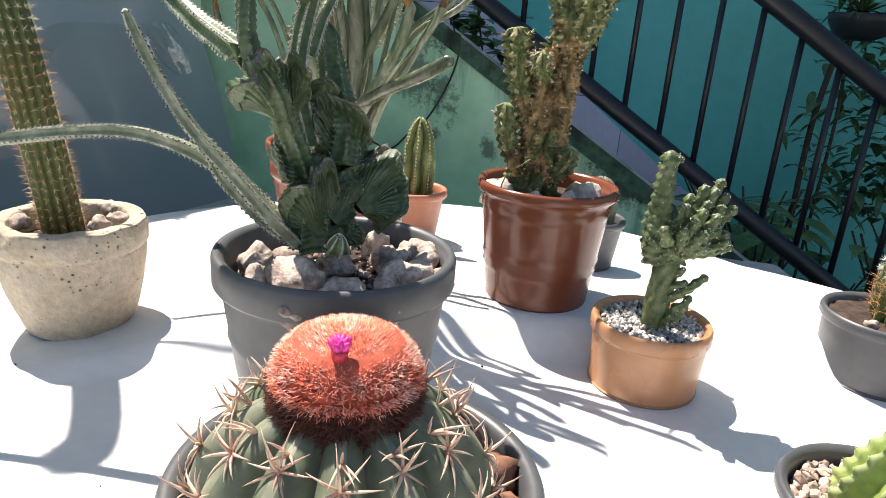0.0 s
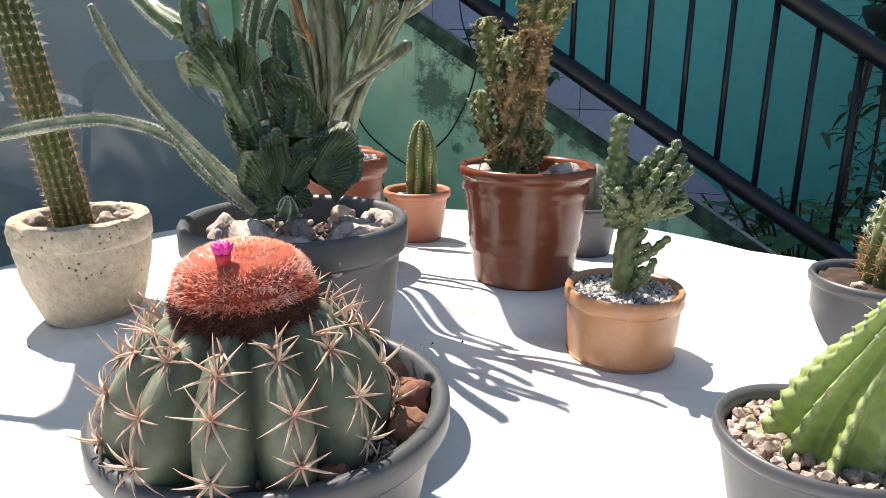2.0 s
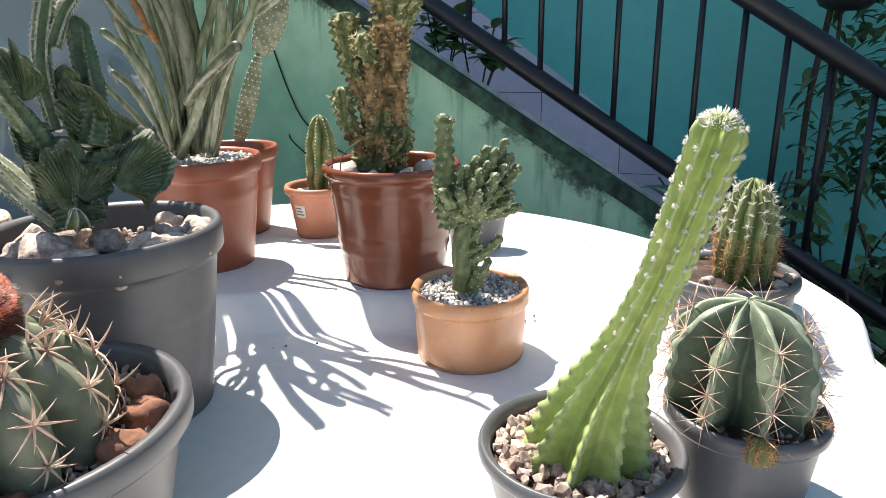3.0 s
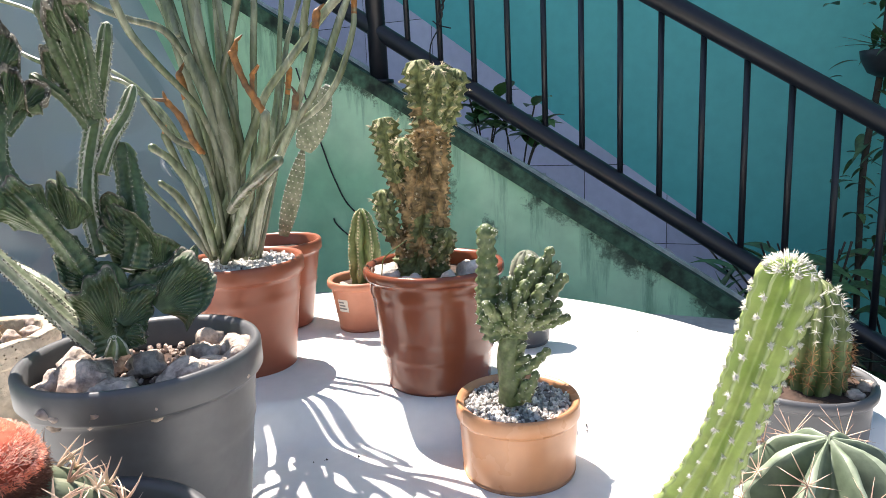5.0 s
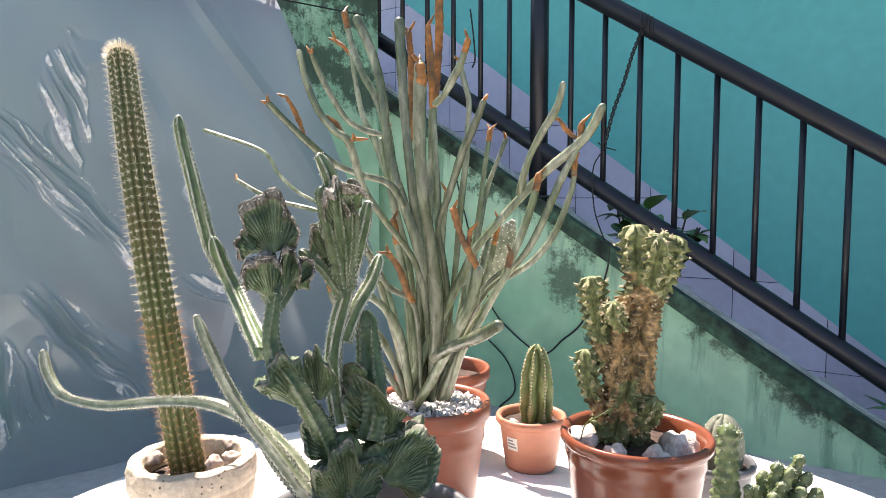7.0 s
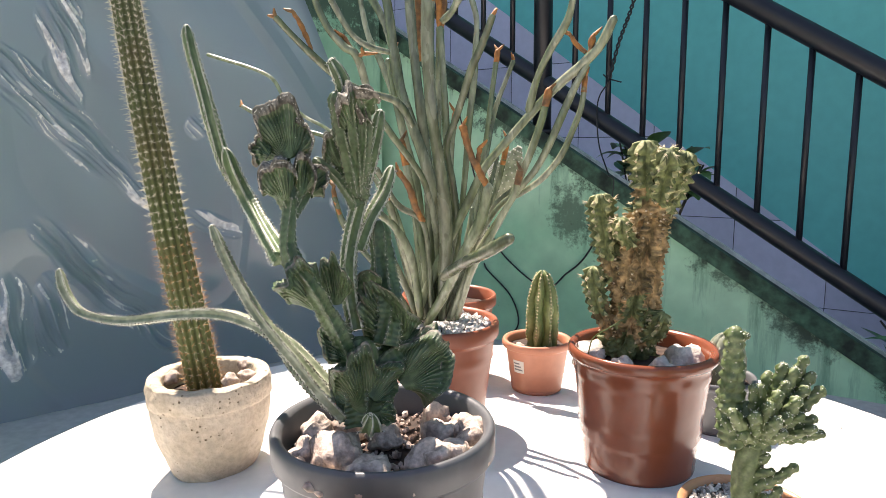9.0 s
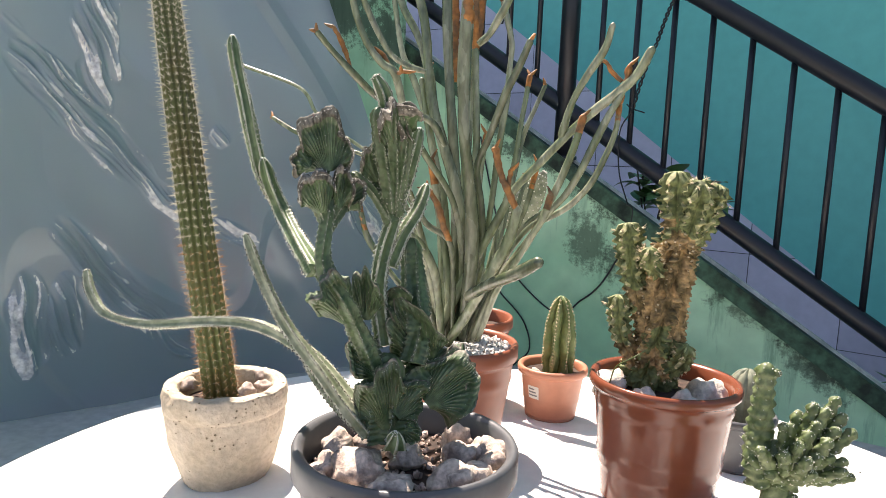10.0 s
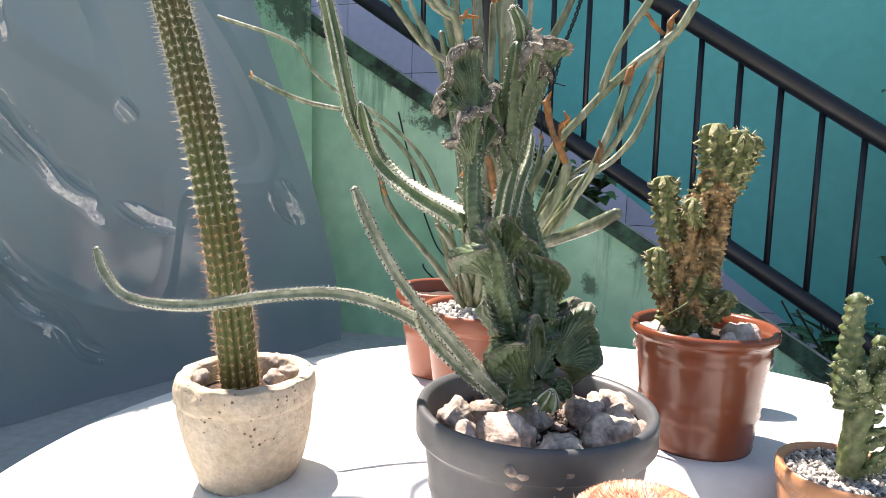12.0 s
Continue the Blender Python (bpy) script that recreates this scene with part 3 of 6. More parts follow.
def ribbed(points, radius, ribs, depth=0.25, per=6, k=8, step=0.012, twist=0.0, sharp=False, dome=0.9, rough=0.0, taper=0.0, seed=0, knob=0.0):
    """A ribbed stem along points. Returns vertices, faces and areoles (place, outward, along)."""
    line = smooth_line(points, k)
    cum = [0.0]
    for a, b in zip(line, line[1:]):
        cum.append(cum[-1] + (b - a).length)
    total = cum[-1]
    fine, t = [], 0.0
    stepping = max(min(step / 5, total / 6), total / 170)
    count = max(int(total / stepping), 6)
    def at(s):
        for i in range(len(cum) - 1):
            if s <= cum[i + 1] or i == len(cum) - 2:
                f = (s - cum[i]) / max(cum[i + 1] - cum[i], 1e-9)
                return line[i].lerp(line[i + 1], min(f, 1))
    rad = radius if callable(radius) else (lambda f: radius * (1 - taper * f))
    tipr = rad(1.0) * dome
    stops = [i / count * (total - tipr) for i in range(count + 1)]
    stops += [total - tipr + tipr * math.sin(a * math.pi / 2 / 5) for a in range(1, 5)]
    pts = [at(s) for s in stops]
    n = ribs * per
    V, Fc, areoles = [], [], []
    for idx, ((p, s, u), st) in enumerate(zip(frames_along(pts), stops)):
        f = st / total
        r = rad(f)
        if st > total - tipr:
            q = (st - (total - tipr)) / tipr
            r *= math.sqrt(max(1 - q * q, 0.0))
        bulge = 1 + knob * math.cos(2 * math.pi * st / step)
        for i in range(n):
            a = 2 * math.pi * i / n + twist * f
            c = abs(math.cos(ribs * math.pi * i / n))
            g = (1 - abs(math.sin(ribs * math.pi * i / n))) if sharp else c
            w = r * (1 - depth + depth * g) * (1 + (bulge - 1) * c)
            d = s * math.cos(a) + u * math.sin(a)
            if rough:
                w *= 1 + rough * noise.noise((p + d * r) * 45 + Vector((seed, 0, 0))) + 0.4 * rough * noise.noise((p + d * r) * 130)
            V.append(p + d * w)
    for q in range(len(pts) - 1):
        for i in range(n):
            a, b = q * n + i, q * n + (i + 1) % n
            Fc.append((a, b, b + n, a + n))
    Fc.append(tuple((len(pts) - 1) * n + i for i in range(n)))
    Fc.append(tuple(range(n))[::-1])
    every = max(int(round(step / (total / count))), 1)
    for q in range(1, len(pts) - 1, every):
        axis = (pts[q + 1] - pts[q - 1]).normalized()
        for b in range(ribs):
            v = V[q * n + b * per]
            out = v - pts[q]
            if out.length > 1e-5:
                areoles.append((v, out.normalized(), axis))
    return V, Fc, areoles


def rib_slots(faces, n, per, wide=1):
    """Slot 1 for the faces along the crest of each rib, slot 0 for the rest."""
    return [1 if len(f) == 4 and ((min(f[0], f[1]) if abs(f[0] - f[1]) == 1 else max(f[0], f[1])) % per in (list(range(wide)) + list(range(per - wide, per)))) else 0 for f in faces]


def merge(V, Fc, v, f):
    k = len(V)
    V.extend(v)
    Fc.extend(tuple(i + k for i in q) for q in f)


def blob(V, Fc, p, r, squash=1.0):
    """A small eight-sided bead."""
    k = len(V)
    for d in ((1, 0, 0), (0, 1, 0), (-1, 0, 0), (0, -1, 0), (0, 0, 1), (0, 0, -1)):
        V.append(p + Vector(d) * r)
    for a, b, c in ((0, 1, 4), (1, 2, 4), (2, 3, 4), (3, 0, 4), (1, 0, 5), (2, 1, 5), (3, 2, 5), (0, 3, 5)):
        Fc.append((k + a, k + b, k + c))


def rock_mesh(seed, r=1.0, flat=0.75, sub=3, rough=0.35):
    bm = bmesh.new()
    bmesh.ops.create_icosphere(bm, subdivisions=sub, radius=1)
    for v in bm.verts:
        d = v.co.normalized()
        k = 1 + rough * 0.9 * (abs(noise.noise(d * 1.1 + Vector((0, 0, seed * 1.7)))) - 0.3) + rough * noise.noise(d * 1.5 + Vector((seed * 3.1, 0, 0))) + rough * 0.35 * noise.noise(d * 3.5 + Vector((0, seed * 2.3, 0))) + rough * 0.12 * noise.noise(d * 9)
        v.co = Vector((d.x * k, d.y * k * 0.85, d.z * k * flat)) * r
    bmesh.ops.smooth_vert(bm, verts=bm.verts, factor=0.25, use_axis_x=True, use_axis_y=True, use_axis_z=True)
    return bm


def stone(x, y, z, r, material, label, group, seed, flat=0.8, rough=0.5):
    bm = rock_mesh(seed, r, flat, 3, rough)
    ob = part("stone", bm, material, smooth=True)
    ob.matrix_world = pose(x, y, z, 10 * math.sin(seed * 7), 12 * math.cos(seed * 3), seed * 67)
    return tagged(ob, label, "stone", group)


def gravel(name, x, y, z, radius, count, size, material, label, seed, hole=0.0):
    rng = random.Random(seed)
    V, Fc = [], []
    base = []
    bm = bmesh.new()
    bmesh.ops.create_icosphere(bm, subdivisions=1, radius=1)
    bv, bf = [v.co.copy() for v in bm.verts], [tuple(v.index for v in f.verts) for f in bm.faces]
    bm.free()
    for _ in range(count):
        q, a = math.sqrt(rng.uniform(hole * hole, 1)) * radius, rng.uniform(0, 6.283)
        s = size * rng.uniform(0.5, 1.4)
        m = Matrix.Translation((x + q * math.cos(a), y + q * math.sin(a), z + s * rng.uniform(0.0, 0.9))) @ Euler((rng.uniform(0, 6), rng.uniform(0, 6), rng.uniform(0, 6))).to_matrix().to_4x4() @ Matrix.Diagonal((s, s * rng.uniform(0.6, 0.9), s * rng.uniform(0.45, 0.8), 1))
        k = len(V)
        V.extend(m @ (c * rng.uniform(0.75, 1.2)) for c in bv)
        Fc.extend(tuple(i + k for i in f) for f in bf)
    return tagged(mesh_part(name, V, Fc, material, None, "", False), label, "gravel", kind="stuff")


def per_island(material, lo=0.45, hi=1.25):
    """Vary a material's brightness from one loose piece to the next."""
    nt = material.node_tree
    hue = next(n for n in nt.nodes if n.type == "HUE_SAT")
    geo, mr, mu = nt.nodes.new("ShaderNodeNewGeometry"), nt.nodes.new("ShaderNodeMapRange"), nt.nodes.new("ShaderNodeMath")
    mr.inputs["To Min"].default_value, mr.inputs["To Max"].default_value = lo, hi
    nt.links.new(geo.outputs["Random Per Island"], mr.inputs[0])
    mu.operation = "MULTIPLY"
    old = hue.inputs["Value"].links[0].from_socket
    nt.links.new(old, mu.inputs[0])
    nt.links.new(mr.outputs[0], mu.inputs[1])
    nt.links.new(mu.outputs[0], hue.inputs["Value"])


for m_, lo_, hi_ in ((M_GRAVEL, 0.3, 1.35), (M_PERLITE, 0.6, 1.15), (M_CHIPS, 0.5, 1.5), (M_BRISTLE, 0.45, 1.5), (M_SPINE_TAN, 0.75, 1.3), (M_SPINE_RED, 0.6, 1.5)):
    per_island(m_, lo_, hi_)
Z0 = 0.583

# ---- tall column cactus in the stone pot ----
rng = random.Random(4)
cactus = thing("column_cactus", -0.452, 0.795, TOP + 0.117, "tall olive green column cactus with pale spines in the stone pot", "cactus")
V, Fc, ar = ribbed([(-0.460, 0.780, 0.28), (-0.458, 0.754, 0.40), (-0.473, 0.739, 0.56), (-0.520, 0.759, 0.74), (-0.594, 0.815, 0.904)], lambda f: 0.0238 - 0.0050 * f, 14, 0.26, 6, 8, 0.0115, 0.25)
wpart("stem", V, Fc, M_CEREUS, cactus)
V, Fc, RV, RF, PV, PF = [], [], [], [], [], []
for p, out, axis in ar:
    side = out.cross(axis)
    low = p.z < 0.52 + 0.05 * noise.noise(p * 20)
    blob(PV, PF, p, 0.0011)
    for i in range(5):
        t = 6.283 * (i + rng.uniform(-0.3, 0.3)) / 5
        d = out * rng.uniform(0.35, 0.6) + side * math.cos(t) + axis * math.sin(t)
        spine(*((RV, RF) if low and rng.random() < 0.5 else (V, Fc)), p, d, rng.uniform(0.0045, 0.0072), 0.00034)
    for i in range(2):
        spine(*((RV, RF) if low else (V, Fc)), p, out + axis * rng.uniform(-0.35, 0.5) + side * rng.uniform(-0.35, 0.35), rng.uniform(0.007, 0.012), 0.00042)
TIP = Vector((-0.590, 0.812, 0.894))
for i in range(420):
    d = Vector((rng.gauss(0, 0.7), rng.gauss(0, 0.7), rng.uniform(-0.3, 1)))
    spine(V, Fc, TIP + d.normalized() * 0.014, d, rng.uniform(0.007, 0.016), 0.0004)
wpart("spine_coat", V, Fc, M_SPINE_PALE, cactus, "pale straw coloured spines")
wpart("old_spine_coat", RV, RF, M_SPINE_RED, cactus, "reddish brown spines near the foot")
wpart("areole_coat", PV, PF, M_AREOLE, cactus, "pale felted spine cushions")
for i, (x, y) in enumerate(((-0.505, 0.762), (-0.405, 0.80), (-0.44, 0.845), (-0.415, 0.775))):
    stone(x, y, TOP + 0.138, 0.014, M_ROCK, "small pale pinkish stone on the soil of the stone pot", "stones in the stone pot", 40 + i)

# ---- crested cactus in the large grey pot ----
crest = thing("crested_cactus", -0.094, 0.588, TOP + 0.165, "dark green crested cactus with fans and long snaking arms", "cactus")
ARE_V, ARE_F = [], []
DOT_V, DOT_F = [], []


def arm(points, r, ribs):
    """A ribbed arm with pale rib edges, dotted with woolly cushions."""
    rng = random.Random(int(points[0][0] * 1e4) + int(points[-1][2] * 1e4))
    slim = ribs < 6
    V, Fc, ar = ribbed(points, lambda f: r * (1 - 0.26 * f), ribs, 0.46 if slim else 0.26, 8, 8, 0.0058, 0.6, sharp=True, knob=0.05, rough=0.10 if slim else 0.22, dome=2.4 if slim else 1.2)
    wpart("arm", V, Fc, [M_ARM_PALE if ribs == 4 else M_ARM if slim else M_CREST, M_ARM_EDGE if slim else M_CREST_VEIN], crest, "", True, rib_slots(Fc, ribs * 8, 8))
    for p, out, axis in ar:
        if slim:
            blob(DOT_V, DOT_F, p - out * 0.0002, 0.0011 if ribs == 4 else 0.0008)
        blob(ARE_V, ARE_F, p + axis * 0.0012, 0.0006 if slim else 0.0004)
        for i in range(3 if slim else 1):
            spine(ARE_V, ARE_F, p, out + axis * rng.uniform(-0.9, 0.9) + out.cross(axis) * rng.uniform(-0.9, 0.9), rng.uniform(0.0015, 0.0032), 0.00022)
    tip, d = Vector(points[-1]), (Vector(points[-1]) - Vector(points[-2])).normalized()
    for i in range(40 if slim else 0):
        e = Vector((rng.gauss(0, 0.6), rng.gauss(0, 0.6), rng.gauss(0, 0.6))) + d
        blob(ARE_V, ARE_F, tip - d * r * 0.35 + e.normalized() * r * 0.28, 0.0007)


def fan(root, tip, half, turn, ridges, thick):
    """A cockscomb: a fleshy neck that opens into a waved shell, with fine pale ridges that run out to a rolled edge."""
    root, tip = Vector(root), Vector(tip)
    rng = random.Random(int(abs(tip.x) * 1e5) + int(tip.z * 1e5))
    axis = tip - root
    h = axis.length
    thick = min(thick * 1.55, 0.40 * h)
    axis.normalize()
    view = Vector((math.sin(turn), -math.cos(turn), rng.uniform(0.0, 0.3))).normalized()
    side = axis.cross(view).normalized()
    out = side.cross(axis).normalized()
    per, nv = 8, 34
    nu = ridges * per + 1
    high = tip.z > 0.56
    ph, lobes = rng.uniform(0, 6), rng.choice((2, 3))
    V, Fc, slots = [], [], []
    for face in (1, -1):
        for iv in range(nv):
            v = iv / (nv - 1)
            for iu in range(nu):
                u = iu / (nu - 1) * 2 - 1
                crestline = abs(math.cos(math.pi * iu / per))
                a = 1.85 * u + 0.16 * math.sin(3.2 * v + ph) * v
                rim = 1 + 0.05 * math.cos(lobes * math.pi * u + ph) + 0.42 * noise.noise((u * 3.2, ph, 7)) + 0.020 * crestline
                body = thick * (1.0 - 0.50 * v) * math.sqrt(max(1 - abs(u) ** 3.5, 0.0))
                roll = math.sqrt(max(1 - (max(v - 0.66, 0) / 0.34) ** 2, 0.0)) * (1 + 0.65 * math.exp(-((v - 0.86) / 0.07) ** 2))
                rib = 0.0022 * (crestline ** 1.3 - 0.5) * min(v * 1.6, 1) * (0.7 + 0.6 * noise.noise((u * 3 + ph, v * 3, 5)))
                wave = 0.17 * h * math.sin(lobes * 1.7 * u + ph) * v ** 1.5 + 0.17 * h * math.sin(u * 6.5 + 2 * ph) * v ** 2
                nod = 0.22 * h * (v ** 3 - 1.1 * v * v * u * u)
                V.append(root + axis * (h * v * (0.34 + 0.62 * math.cos(a) * rim)) + side * (0.66 * half * v * math.sin(a) * rim + u * thick * 0.5) + out * (wave + nod + face * (body + rib) * roll + 0.009 * noise.noise((u * 3.0 + ph, v * 3.2, face)) * v))
    m = nu * nv
    for q in range(2):
        for iv in range(nv - 1):
            for iu in range(nu - 1):
                a = q * m + iv * nu + iu
                f = (a, a + 1, a + 1 + nu, a + nu)
                Fc.append(f if q == 0 else f[::-1])
                slots.append(1 if high and iv > nv - 8 or iv > nv - 3 else 2 if iu % per in (0, per - 1) and iv > 10 + 9 * noise.noise((iu // per * 0.7, ph, 3)) or iv > nv - 5 else 0)
    ring = [iv * nu for iv in range(nv)] + [(nv - 1) * nu + i for i in range(1, nu)] + [iv * nu + nu - 1 for iv in range(nv - 2, -1, -1)]
    for a, b in zip(ring, ring[1:]):
        Fc.append((a, b, b + m, a + m))
        slots.append(1 if high else 0)
    wpart("fan", V, Fc, [M_CREST, M_CREST_EDGE, M_CREST_VEIN], crest, "", True, slots)
    for q in (0, m):
        for iu in range(0, nu, per):
            for iv in range(14, nv - 1, 5):
                if rng.random() < 0.35:
                    blob(ARE_V, ARE_F, V[q + iv * nu + iu], rng.uniform(0.0002, 0.0005))
        for iu in range(1, nu, 2):
            if rng.random() < (0.5 if high else 0.22):
                blob(ARE_V, ARE_F, V[q + (nv - 3) * nu + iu], rng.uniform(0.0005, 0.0009) * (1.0 if high else 0.7))


arm([(-0.127, 0.585, 0.391), (-0.158, 0.590, 0.409), (-0.192, 0.595, 0.436), (-0.235, 0.600, 0.457), (-0.288, 0.605, 0.467), (-0.353, 0.611, 0.461), (-0.441, 0.616, 0.446), (-0.508, 0.621, 0.449), (-0.538, 0.626, 0.471), (-0.552, 0.631, 0.501)], 0.0088, 4)
arm([(-0.122, 0.565, 0.386), (-0.149, 0.563, 0.412), (-0.172, 0.561, 0.439), (-0.213, 0.558, 0.485), (-0.241, 0.556, 0.532), (-0.259, 0.554, 0.574)], 0.0086, 4)
arm([(-0.118, 0.575, 0.384), (-0.140, 0.572, 0.392), (-0.170, 0.572, 0.414), (-0.196, 0.576, 0.440), (-0.206, 0.580, 0.462)], 0.0075, 4)
arm([(-0.111, 0.580, 0.381), (-0.114, 0.578, 0.411), (-0.113, 0.575, 0.441), (-0.105, 0.575, 0.466)], 0.0260, 7)
arm([(-0.112, 0.575, 0.425), (-0.120, 0.566, 0.455), (-0.131, 0.552, 0.491), (-0.135, 0.532, 0.518), (-0.146, 0.520, 0.541)], 0.013, 6)
arm([(-0.146, 0.524, 0.539), (-0.152, 0.522, 0.561), (-0.154, 0.528, 0.585), (-0.156, 0.535, 0.606)], 0.0092, 6)
arm([(-0.156, 0.535, 0.599), (-0.162, 0.540, 0.624), (-0.164, 0.540, 0.642)], 0.0085, 6)
arm([(-0.156, 0.535, 0.592), (-0.151, 0.542, 0.610), (-0.150, 0.550, 0.631)], 0.0066, 6)
arm([(-0.155, 0.536, 0.588), (-0.151, 0.552, 0.604), (-0.149, 0.572, 0.623)], 0.0066, 6)
arm([(-0.156, 0.533, 0.592), (-0.161, 0.525, 0.610), (-0.166, 0.515, 0.626)], 0.007, 6)
arm([(-0.159, 0.524, 0.549), (-0.209, 0.570, 0.569), (-0.244, 0.596, 0.594), (-0.257, 0.592, 0.623), (-0.262, 0.586, 0.649)], 0.011, 5)
arm([(-0.255, 0.597, 0.611), (-0.267, 0.594, 0.631), (-0.275, 0.591, 0.660), (-0.284, 0.589, 0.700), (-0.294, 0.587, 0.742), (-0.300, 0.587, 0.772)], 0.0092, 5)
arm([(-0.116, 0.582, 0.471), (-0.127, 0.590, 0.505), (-0.131, 0.596, 0.532), (-0.129, 0.604, 0.564), (-0.121, 0.612, 0.603), (-0.111, 0.618, 0.646), (-0.104, 0.623, 0.685)], 0.01, 5)
arm([(-0.124, 0.606, 0.546), (-0.118, 0.620, 0.575), (-0.110, 0.640, 0.602), (-0.107, 0.655, 0.629)], 0.009, 5)
arm([(-0.123, 0.605, 0.611), (-0.120, 0.595, 0.646), (-0.118, 0.580, 0.682), (-0.119, 0.570, 0.710), (-0.128, 0.565, 0.728)], 0.01, 5)
arm([(-0.122, 0.606, 0.603), (-0.123, 0.592, 0.635), (-0.123, 0.572, 0.671), (-0.121, 0.560, 0.698)], 0.0112, 6)
arm([(-0.120, 0.608, 0.603), (-0.115, 0.594, 0.638), (-0.109, 0.572, 0.671), (-0.105, 0.556, 0.699)], 0.01, 6)
arm([(-0.120, 0.610, 0.599), (-0.112, 0.598, 0.635), (-0.102, 0.580, 0.667), (-0.097, 0.565, 0.698)], 0.009, 6)
arm([(-0.124, 0.608, 0.591), (-0.133, 0.602, 0.617), (-0.141, 0.596, 0.642), (-0.147, 0.593, 0.663)], 0.0095, 6)
arm([(-0.126, 0.606, 0.595), (-0.137, 0.592, 0.617), (-0.145, 0.580, 0.629), (-0.155, 0.576, 0.638)], 0.0072, 6)
arm([(-0.092, 0.594, 0.454), (-0.091, 0.606, 0.484), (-0.101, 0.618, 0.514), (-0.110, 0.628, 0.545), (-0.113, 0.632, 0.574)], 0.0150, 6)
arm([(-0.106, 0.585, 0.414), (-0.095, 0.600, 0.431), (-0.082, 0.622, 0.443), (-0.066, 0.640, 0.453)], 0.0210, 7)
arm([(-0.085, 0.540, 0.390), (-0.082, 0.535, 0.408)], 0.011, 5)
fan((-0.108, 0.572, 0.399), (-0.115, 0.556, 0.470), 0.029, 0.55, 22, 0.01)
fan((-0.103, 0.572, 0.408), (-0.082, 0.600, 0.437), 0.026, 0.75, 16, 0.01)
fan((-0.082, 0.608, 0.413), (-0.038, 0.636, 0.454), 0.035, 0.55, 24, 0.012)
fan((-0.077, 0.622, 0.413), (-0.062, 0.640, 0.470), 0.022, 0.8, 14, 0.009)
fan((-0.086, 0.622, 0.449), (-0.114, 0.596, 0.515), 0.032, 0.5, 22, 0.009)
fan((-0.103, 0.610, 0.482), (-0.120, 0.606, 0.523), 0.019, 0.9, 12, 0.008)
fan((-0.143, 0.545, 0.507), (-0.157, 0.510, 0.556), 0.023, 0.6, 16, 0.01)
fan((-0.132, 0.572, 0.503), (-0.130, 0.558, 0.553), 0.017, 0.45, 14, 0.008)
fan((-0.122, 0.570, 0.446), (-0.147, 0.560, 0.476), 0.020, 0.8, 14, 0.009)
fan((-0.130, 0.574, 0.464), (-0.136, 0.562, 0.494), 0.014, 0.3, 10, 0.007)
fan((-0.161, 0.542, 0.638), (-0.173, 0.538, 0.691), 0.025, 0.55, 20, 0.008)
fan((-0.160, 0.548, 0.642), (-0.155, 0.556, 0.676), 0.013, 0.95, 10, 0.007)
fan((-0.160, 0.530, 0.607), (-0.162, 0.510, 0.640), 0.016, 0.4, 14, 0.008)
fan((-0.171, 0.525, 0.640), (-0.183, 0.518, 0.653), 0.012, 0.7, 8, 0.006)
fan((-0.152, 0.544, 0.606), (-0.149, 0.548, 0.646), 0.010, 0.8, 10, 0.006)
fan((-0.152, 0.560, 0.605), (-0.144, 0.577, 0.629), 0.016, 0.4, 11, 0.006)
fan((-0.137, 0.598, 0.631), (-0.145, 0.591, 0.667), 0.013, 0.6, 11, 0.008)
fan((-0.113, 0.580, 0.668), (-0.108, 0.552, 0.704), 0.013, 0.5, 12, 0.008)
fan((-0.107, 0.585, 0.675), (-0.094, 0.560, 0.704), 0.012, 0.9, 10, 0.007)
fan((-0.080, 0.552, 0.402), (-0.064, 0.556, 0.398), 0.013, 0.7, 9, 0.007)
wpart("spine_cushion", DOT_V, DOT_F, M_DOT, crest, "dark brown spine cushions")
wpart("wool", ARE_V, ARE_F, M_WOOL, crest, "white woolly spine cushions")
for i, (x, y, r) in enumerate(((-0.154, 0.540, 0.018), (-0.121, 0.538, 0.03), (-0.075, 0.516, 0.024), (-0.048, 0.510, 0.015), (-0.030, 0.556, 0.026), (-0.012, 0.572, 0.021), (-0.013, 0.625, 0.022), (-0.045, 0.619, 0.02), (-0.108, 0.490, 0.016), (-0.033, 0.511, 0.014), (-0.063, 0.661, 0.018), (-0.166, 0.588, 0.02), (-0.030, 0.635, 0.02), (-0.138, 0.606, 0.018), (-0.145, 0.510, 0.014), (-0.074, 0.488, 0.012), (-0.095, 0.597, 0.02), (0.006, 0.582, 0.014))):
    stone(x, y, TOP + 0.170 + 0.3 * r, r, M_ROCK, "rough pale stone on the soil of the large grey pot", "stones in the large grey pot", i + 1)
gravel("pot_gravel", -0.094, 0.588, TOP + 0.166, 0.095, 420, 0.0035, M_CHIPS, "small brown chips on the soil of the grey pot", 5)

# ---- many-stemmed succulent ----
euph = thing("stick_succulent", -0.133, 0.925, TOP + 0.2, "tall grey-green stick succulent with orange dried tips", "succulent")


